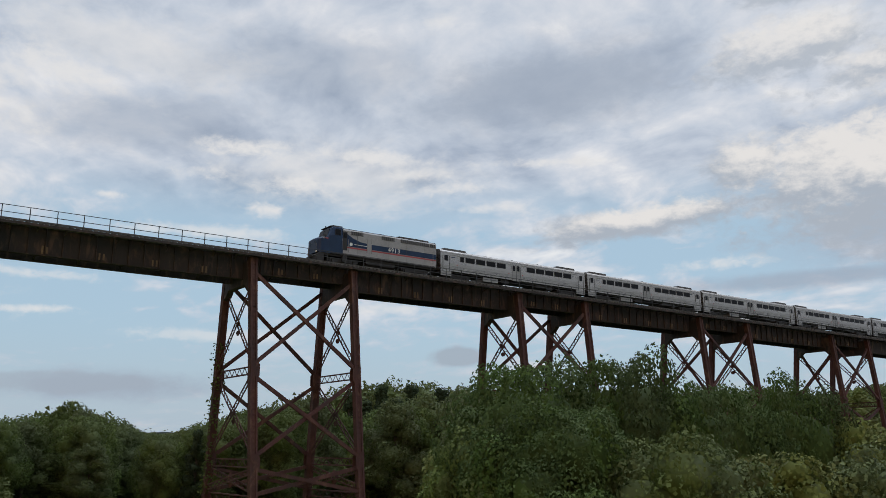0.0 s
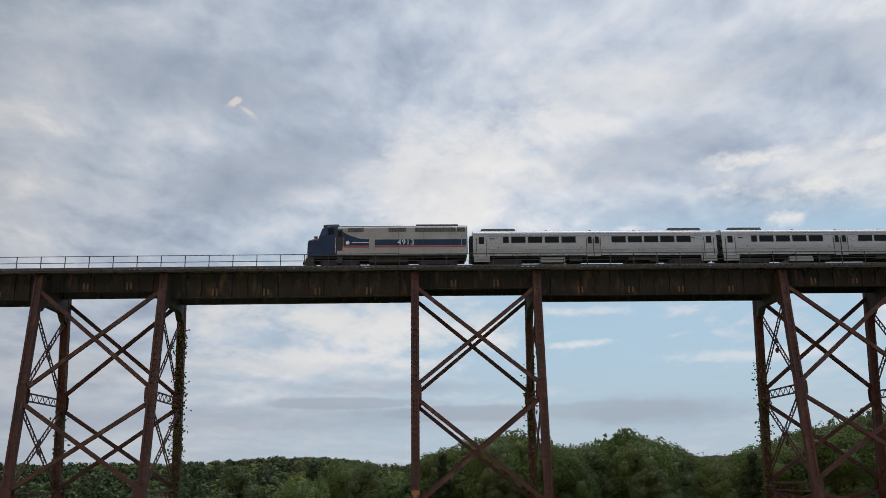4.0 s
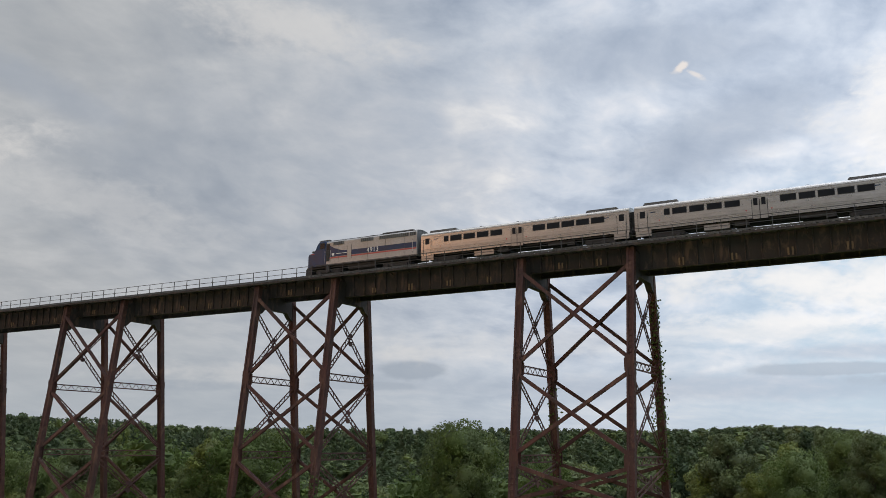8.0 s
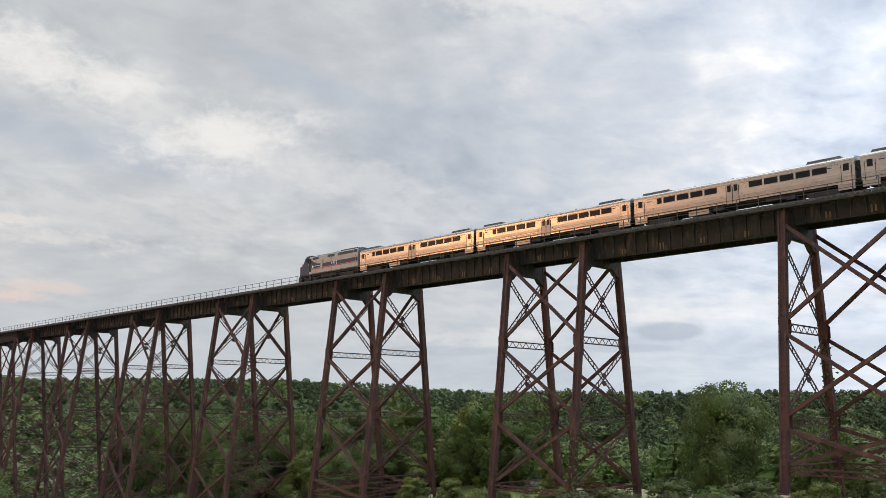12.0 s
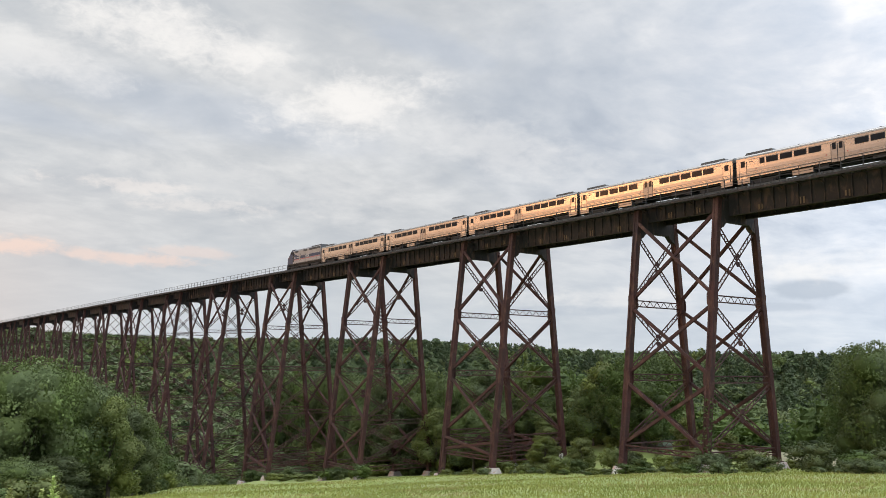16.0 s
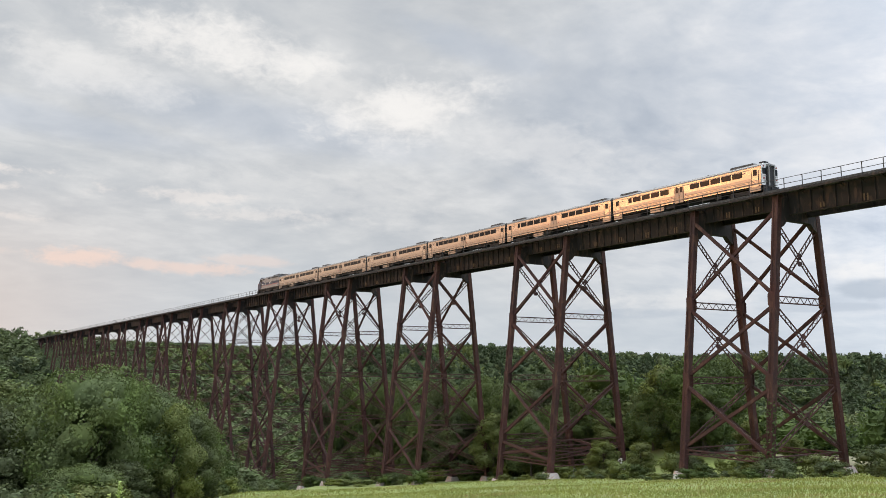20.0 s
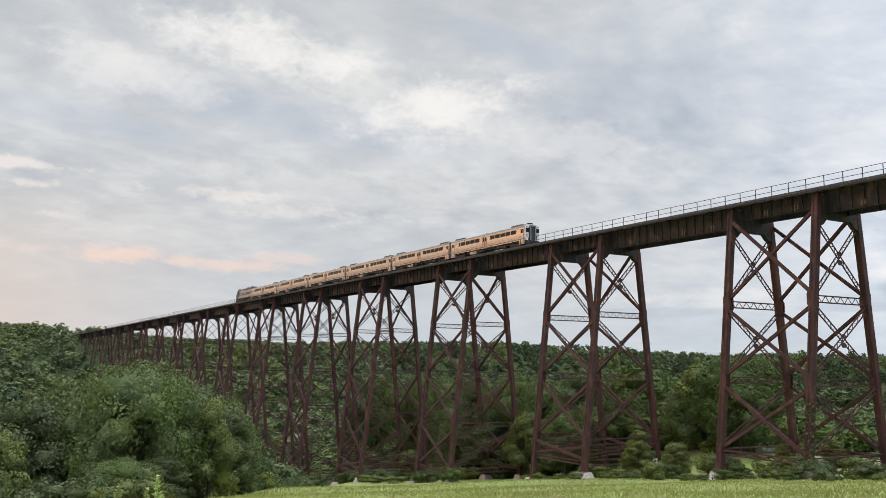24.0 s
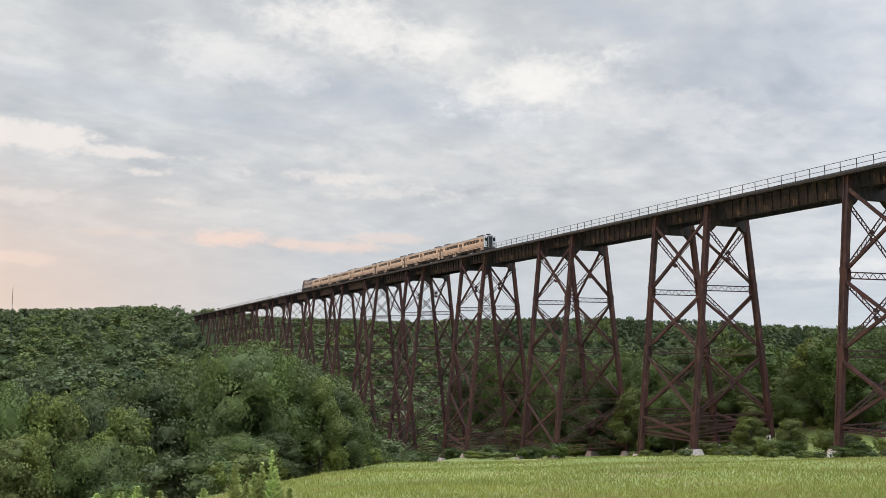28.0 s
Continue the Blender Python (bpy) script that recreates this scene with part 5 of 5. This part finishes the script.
def scatter():
    """Single trees of the near woods."""
    cells, single = TAKEN, 0
    spots = sorted([(-68 + 172 * rng.random(), 70 * (175 / 70) ** math.sqrt(rng.random())) for _ in range(5000)], key=lambda s: s[1] + 12 * rng.random())
    for az, d in spots:
        x, y = polar(az, d)
        if (abs(y - MID) < 12 and x > -178) or abs(y - MID) < 6 or not bool(wooded(np.float64(x), np.float64(y))):
            continue
        cell = (round(radians(az) * d / 6.6), round(d / 8.0))
        if cell in cells or single >= 215:
            continue
        cells.add(cell)
        kind = str(rng.choice(KIND_NAMES, p=[0.5, 0.27, 0.17, 0.06]))
        h = {"oak": 12, "ash": 13, "locust": 10.5, "pine": 14}[kind] * (0.75 + 0.5 * rng.random())
        z = gz(x, y)
        h = min(h, EYE + d * math.tan(radians(sky_line(az) - 0.10 * rng.random())) - z, 7 if abs(y - MID) < 14 else 99)
        if y < MID - 6:
            h = min(h, EYE + d * math.tan(radians(float(front_line(az)))) - z)
        if h < 3.0 or (y < MID - 6 and x < -30 and az - math.degrees(0.45 * h / d) < 70.6):
            continue
        single += 1
        plant(kind + "_fine" if d < 125 and kind != "pine" else kind, x, y, h, h * (0.8 + 0.25 * rng.random()) * {"oak": 0.9, "ash": 0.75, "locust": 0.72, "pine": 0.5}[kind])


def build_canopy():
    """The woods farther off: an understorey with shade painted in and some thousands of crowns, in one sheet."""
    azs, ds = np.arange(-69, 106, 0.35), np.geomspace(140, 1300, 150)
    d, az = np.meshgrid(ds, azs, indexing="ij")
    x, y = -np.sin(np.radians(az)) * d, np.cos(np.radians(az)) * d
    base = ground(x, y)
    low = 3.4 + 1.6 * np.sin(x / 3.1 + np.sin(y / 5)) * np.sin(y / 2.9)
    low = np.minimum(low, EYE + d * np.tan(np.radians(np.interp(az, SKY_AZ, SKY_EL))) - base - 2)
    under = np.abs(y - MID) < 14
    low = np.where(under & (x < -178), np.minimum(low, 3.0), low)
    low = np.where(y < MID - 6, np.minimum(low, EYE + d * np.tan(np.radians(front_line(az))) - base - 1.0), low)
    bare = ~wooded(x, y) | (under & (x >= -178)) | (low < 0.5)
    full = np.pad((~bare).astype(float), 4, mode="edge")
    full[:5] = 0
    size_ = bare.shape
    full = sum(full[i:i + size_[0], j:j + size_[1]] for i in range(9) for j in range(9)) / 81
    low = low * np.clip(2.2 * full - 1.1, 0, 1)
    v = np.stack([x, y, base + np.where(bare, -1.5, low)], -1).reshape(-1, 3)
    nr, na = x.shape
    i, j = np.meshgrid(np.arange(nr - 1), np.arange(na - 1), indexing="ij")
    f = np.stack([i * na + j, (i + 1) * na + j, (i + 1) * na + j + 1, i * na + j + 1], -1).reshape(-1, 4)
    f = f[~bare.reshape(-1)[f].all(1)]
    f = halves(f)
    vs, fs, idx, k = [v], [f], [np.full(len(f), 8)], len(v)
    # crowns stand on a loose grid, row behind row; deep in the valley, behind higher crowns, none are needed
    r = np.random.default_rng(31)
    rows, d = [], 112.0
    while d < 1080:
        step = 6.6 + d / 140
        n = int(radians(172) * d / step)
        rows.append((-68 + 172 * (np.arange(n) + r.random() + 0.35 * r.normal(size=n)) / n, d + 0.3 * step * r.normal(size=n)))
        d += step * (0.95 if d < 400 else 1.15)
    az, d = np.concatenate([a for a, _ in rows]), np.concatenate([b for _, b in rows])
    rim = np.arange(-66, 104, 0.36)
    az = np.concatenate([az, rim + 0.2 * r.normal(size=len(rim))])
    d = np.concatenate([d, np.where(rim > -3, 620 + 240 * r.random(len(rim)), 225 + 60 * r.random(len(rim)))])
    edge = np.arange(len(d)) >= len(d) - len(rim)
    n = len(d)
    x, y = -np.sin(np.radians(az)) * d, np.cos(np.radians(az)) * d
    z = ground(x, y)
    patch = np.sin(x / 47 + 2 * np.sin(y / 61)) * np.sin(y / 53 + x / 90)
    kind = np.where(r.random(n) < 0.55, np.where(patch > 0.25, 1, np.where(patch < -0.55, 3, np.where(patch < -0.2, 0, 2))), r.choice(4, n, p=[0.50, 0.27, 0.16, 0.07]))
    kind = np.where((d > 430) & (az < 64) & (r.random(n) < 0.62), 3, kind)
    h = np.array([11.5, 12.5, 11.0, 13.0])[kind] * (0.78 + 0.55 * r.random(n) ** 1.5)
    room = EYE + d * np.tan(np.radians(np.interp(az, SKY_AZ, SKY_EL) + 0.10 - np.where(d > 330, 0.40, 0.25) * r.random(n))) - z
    h = np.where(edge & (room > 4) & (room < 30), room, np.minimum(h, room))
    h = np.minimum(h, np.where(np.abs(y - MID) < 14, 7, 99))
    h = np.where(y < MID - 6, np.minimum(h, EYE + d * np.tan(np.radians(front_line(az))) - z), h)
    ok = wooded(x, y) & ~((np.abs(y - MID) < 12) & (x > -178)) & (np.abs(y - MID) > 6) & (h > 3.2)
    taken = np.array([(round(radians(a) * b / 6.6), round(b / 8.0)) in TAKEN for a, b in zip(az, d)])
    ok &= ~(taken & (d < 180))
    horizon = np.full(1800, -90.0)
    keep = []
    for i in np.argsort(d):
        if not ok[i]:
            continue
        half = math.degrees(4.0 / d[i])
        b0, b1 = int((az[i] - half + 75) * 9), int((az[i] + half + 75) * 9) + 1
        top = math.degrees(math.atan2(z[i] + h[i] - EYE, d[i]))
        if not edge[i] and top < horizon[b0:b1].min() + 0.05:
            continue
        keep.append(i)
        shoulder = math.degrees(math.atan2(z[i] + 0.84 * h[i] - EYE, d[i]))
        horizon[b0:b1] = np.maximum(horizon[b0:b1], shoulder)
    # crowns of unit size, four of each kind for each of three distances
    forms = {}
    for kd in range(4):
        cone, slim = ((0.0, 1.0), (0.12, 0.85), (0.15, 0.85), (0.45, 0.72))[kd]
        for lod, (big, small, count, size) in enumerate(((9, 6, 950, 0.029), (7, 5, 430, 0.042), (5, 4, 140, 0.068))):
            for v4 in range(4):
                rr = np.random.default_rng(100 + kd * 20 + lod * 5 + v4)
                cl, ms = boughs(rr, big, small, slim, 1.0, 0.10, cone)
                leaf = leaf_cloud(rr, count, cl, ms, size, 0.95, 3)
                bv, bf = lumps(rr, ms[0], ms[1] * 0.88, 5, 4)
                forms[kd, lod, v4] = (np.concatenate([leaf, bv]), np.concatenate([np.arange(len(leaf)).reshape(-1, 3), halves(bf) + len(leaf)]))
    for i in keep:
        lod = 0 if d[i] < 260 else 1 if d[i] < 460 else 2
        lv, lf = forms[int(kind[i]), lod, int(r.integers(4))]
        wide = min(h[i], 13.0) * (0.92 + 0.3 * r.random()) * (1 + d[i] / 2400)
        t = r.random() * 6.283
        ct, st = math.cos(t) * wide, math.sin(t) * wide
        vs.append(np.stack([lv[:, 0] * ct - lv[:, 1] * st + x[i], lv[:, 0] * st + lv[:, 1] * ct + y[i], lv[:, 2] * h[i] + z[i]], -1))
        fs.append(lf + k)
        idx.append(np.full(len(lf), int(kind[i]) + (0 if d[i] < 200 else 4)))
        k += len(lv)
    me = raw_mesh("far_woods", np.concatenate(vs), np.concatenate(fs), [LEAF, LEAF_GREY, LEAF_PALE, LEAF_DARK] + HAZED_LEAF + [UNDER], np.concatenate(idx), 8)
    tagged(new("far_woods", me), "dense green woods on the far valley slopes", "woods", kind="stuff")


def build_grass():
    """Blades and stalks of the meadow below the camera."""
    n = 260000
    az = 2 + 96 * rng.random(n)
    d = 24 * (130 / 24) ** rng.random(n)
    x, y = -np.sin(np.radians(az)) * d, np.cos(np.radians(az)) * d
    bank = field_edge(x) - y
    keep = (bank < 3) & (y < 108)
    x, y, d = x[keep], y[keep], d[keep]
    n = len(x)
    z = ground(x, y)
    h = (0.06 + 0.15 * rng.random(n) ** 2) * np.where(rng.random(n) < 0.03, 2.6, 1.0)
    w = 0.009 + d * 0.00045
    a = rng.random(n) * 6.283
    lean = rng.normal(size=(n, 2)) * 0.45
    p0 = np.stack([x - np.cos(a) * w, y - np.sin(a) * w, z - 0.03], -1)
    p1 = np.stack([x + np.cos(a) * w, y + np.sin(a) * w, z - 0.03], -1)
    p2 = np.stack([x + lean[:, 0] * h, y + lean[:, 1] * h, z + h], -1)
    v = np.stack([p0, p1, p2], 1).reshape(-1, 3)
    me = raw_mesh("meadow_grass", v, np.arange(len(v)).reshape(-1, 3), [GRASS])
    tagged(new("meadow_grass", me), "tall bright green meadow grass on the hillside", "grass", kind="stuff")


def build_bushes():
    """Scrub round the feet of the towers and along the edge of the field."""
    for k in range(1, 7):
        xl = FIRST - PITCH * k
        for x in (xl, xl + TOWER):
            for f in (-1, 1):
                y, _ = tower_feet(x, f)
                for _ in range(3 if f < 0 else 2):
                    s = 0.7 + 1.3 * rng.random() ** 2
                    plant("bush", x + 1.6 * rng.normal() + 1.2, y + f * 0.4 + (1.6 if f < 0 else 1.0) * abs(rng.normal()), 1.5 * s, 2.4 * s)
    for x, y, h, w in ((-66, 84, 4.2, 5.0), (-69, 86, 3.2, 4.0), (-60, 86, 3.6, 4.5), (-63.5, 81.5, 2.6, 3.6), (-57, 84, 2.4, 3.8), (-78, 93, 3.4, 3.6), (-58, 96, 3.0, 4.0), (-50, 82, 4.6, 5.5), (-46, 84, 3.4, 4.5), (-40, 80, 3.8, 5.0),
                       (-104, 86, 3.4, 4.5), (-107, 89, 3.0, 5.0), (-97, 87, 2.6, 5.0), (-93, 86, 2.0, 4.0), (-102, 94, 3.4, 5), (-84, 112, 2.6, 3.4), (-71, 118, 1.8, 3.0), (-142, 84, 3.0, 4.5), (-146, 90, 4.0, 5.0), (-154, 78, 2.2, 5.0), (-160, 76, 2.6, 5.5), (-164, 80, 4.2, 4.5)):
        plant("bush", x, y, h * 0.62, w)
    for i in range(70):
        x = -38 - 1.75 * i * (1 + 0.1 * rng.random())
        y = float(field_edge(x)) - 5.5 - 3 * rng.random()
        s = 0.8 + 1.5 * rng.random() ** 2
        plant("bush", x, y, 1.3 * s, 2.2 * s)
    for i in range(90):
        x = -34 - 75 * rng.random()
        y = 74.5 + 9 * rng.random() - 0.03 * (x + 60)
        s = 0.5 + 0.9 * rng.random() ** 2
        plant("bush", x, y, 0.9 * s, 2.0 * s)
    for i in range(26):
        y = 98 + 5 * rng.random()
        x = -math.tan(radians(24.5 + 0.8 * i + 0.3 * rng.normal())) * y
        plant("bush", x, y, 0.4 + 0.5 * rng.random() ** 2, 1.4 + 1.2 * rng.random())
    for az, d, h, w in ((43.3, 114, 3.2, 3.8), (46.6, 112, 2.2, 3.2), (45.6, 116, 1.8, 3.0)):
        x, y = polar(az, d)
        plant("bush", x, y, h, w)
    for i in range(40):
        x = -84 - 96 * rng.random()
        y = MID + 9 + 14 * rng.random()
        h = 1.8 + 2.4 * rng.random()
        plant("bush", x, y, h, h * (1.1 + 0.3 * rng.random()))
    # small trees behind the field, beside the meadow
    for az, d, h, w in ((45.3, 121, 4.6, 4.2), (47.6, 124, 5.0, 5.0), (41.3, 138, 7.0, 6.5), (38.7, 126, 6.0, 5.0), (44.5, 142, 9, 8), (47.5, 150, 9, 9), (50.5, 158, 10, 9), (43, 150, 8, 8), (36.2, 122, 4.2, 4.0), (24.0, 112, 6, 6)):
        x, y = polar(az, d)
        plant("locust_fine" if h < 7.5 else "oak_fine", x, y, h, w)


def build_weeds():
    """Tall feathery stalks at the edge of the field."""
    for az, d, h in ((80.3, 26, 1.75), (80.0, 26.5, 1.3), (78.9, 26, 1.4), (78.3, 26, 1.7), (77.8, 25.5, 2.1), (77.4, 26, 1.5), (79.4, 27, 1.0), (76.6, 27, 0.8), (82.0, 27, 0.8), (84.6, 24, 1.0), (86.2, 24, 1.15), (87.0, 24, 1.0), (88.4, 23, 1.05), (89.6, 24, 0.9), (90.6, 23, 0.95), (91.6, 23, 0.9), (92.6, 23, 1.0), (85.4, 24, 0.8), (93.4, 23, 0.8)):
        x, y = polar(az, d)
        h *= 0.85
        t = thing("tall_weed", (x, y, gz(x, y)), "tall feathery green weed standing in the grass", "weed", "tall weeds")
        lean = Vector((0.06 * rng.normal(), 0.06 * rng.normal(), 1)) * h
        part("stalk", Mesh().tube((0, 0, -0.05), lean, 0.014, 5, 0.005), WEED, t)
        u = np.sort(rng.random(260))
        c = np.outer(0.15 + 0.85 * u, np.array(lean))
        a = rng.random(260) * 6.283
        reach = (0.30 * (1 - u) + 0.06)[:, None] * np.stack([np.cos(a), np.sin(a), 0.5 + 0 * a], -1) * (0.6 + 0.6 * rng.random(260))[:, None]
        side = np.stack([-np.sin(a), np.cos(a), 0 * a], -1) * 0.035
        v = np.stack([c - side * 0.4, c + reach * 0.5 - side, c + reach, c + reach * 0.5 + side], 1).reshape(-1, 3)
        part("leaves", raw_mesh("leaves", v, np.arange(len(v)).reshape(-1, 4), [WEED]), None, t)


def build_vines():
    """Creepers that climb some of the legs."""
    for k, side, face, lo, hi, n in ((2, 1, 1, -2, 17, 1500), (0, 0, 1, -3, 13, 900), (1, 1, 1, 0, 14, 700), (3, 1, -1, -10.5, -2, 700), (2, 0, 1, -8, 8, 500)):
        xb = FIRST - PITCH * k + TOWER * side
        z = lo + (hi - lo) * rng.random(n) ** 1.4
        y = MID + face * (HALF + BATTER * (HEAD - z))
        c = np.stack([xb + 0.36 * rng.normal(size=n), y + 0.36 * rng.normal(size=n), z], -1)
        base = np.array([xb, MID + face * (HALF + BATTER * (HEAD - lo)), lo])
        nrm = rng.normal(size=(n, 3))
        a = np.cross(nrm, rng.normal(size=(n, 3)))
        a *= (0.10 + 0.12 * rng.random(n))[:, None] / np.linalg.norm(a, axis=1)[:, None]
        b = np.cross(nrm, a)
        b *= 0.13 / np.linalg.norm(b, axis=1)[:, None]
        v = np.stack([c - a, c - b, c + a, c + b], 1).reshape(-1, 3) - base
        t = thing("climbing_vine", tuple(base), "dark green creeper climbing a rusty tower leg", "vine", "creepers")
        part("foliage", raw_mesh("foliage", v, np.arange(len(v)).reshape(-1, 4), [LEAF]), None, t)
        stem = Mesh()
        top = Vector((0, -face * BATTER * (hi - lo), hi - lo))
        stem.tube((0.3, 0, -0.5), top * 0.8 + Vector((0.34, 0, 0)), 0.05, 5, 0.02)
        part("stem", stem, BARK, t)


def build_signs():
    """White notice plates on a leg and on a footing."""
    for k, side, face, up, s in ((4, 1, 1, 0.5, 0.95), (3, 0, -1, -0.75, 0.9)):
        xb = FIRST - PITCH * k + TOWER * side
        y, z = tower_feet(xb, face)
        front = y - (0.55 if face > 0 else 1.12)
        t = thing("notice_plate", (xb - 0.1, front, z + up), "white square notice plate with a dark emblem", "sign", "notice plates")
        part("plate", Mesh().box((0, 0, 0), (s, 0.03, s)), WHITE, t)
        part("emblem", Mesh().prism([(-0.16, 0.12), (0.0, -0.22), (0.16, 0.12), (0.0, 0.2)], "y", -0.026, -0.018), BLACK, t)
    xb = FIRST - PITCH
    z0 = gz(xb, MID - 6)
    y = MID - (HALF + BATTER * (HEAD - 0.0))
    t = thing("primer_patch", (xb, y, 0.0), "orange primer coat on a tower leg", "paint patch")
    part("coat", Mesh().beam((0, -0.36 - 0.40 * BATTER, 0.4), (0, -0.36 + 3.2 * BATTER - 0.4 * BATTER, -3.2 + 0.4), 0.72, 0.02, (0, 1, 0)), PRIMER, t)


def build_mast():
    x, y = polar(93.35, 560)
    z = gz(x, y)
    top = EYE + 560 * math.tan(radians(3.05))
    t = thing("radio_mast", (x, y, z), "slim grey mast above the wooded skyline", "mast")
    part("pole", Mesh().tube((0, 0, 0), (0, 0, top - z), 0.22, 6, 0.12), RAILING, t)


trees_near()
build_bushes()
scatter()
build_canopy()
build_grass()
build_weeds()
build_vines()
build_signs()
build_mast()


# ---------------------------------------------------------------- what moves
def motions():
    """The train crosses the viaduct at about 14 m/s: seconds and the place of the first coupling."""
    seconds = np.arange(0, 29)
    first = np.interp(seconds, [0.0, 6.0, 14.5, 20.0, 28.0], [62.0, -23.3, -144.0, -221.3, -333.6])
    for car, offset in TRAIN:
        rows = []
        for t, x in zip(seconds, first):
            front, back = x - LOCO + offset, x - LOCO + offset + (LOCO if offset == 0 else CAR)
            z0, z1 = lift(front), lift(back)
            rows.append((float(t), pose(front, MID, RAIL + z0, 0, -math.degrees((z1 - z0) / (back - front)), 0)))
        walk(car, rows)


motions()
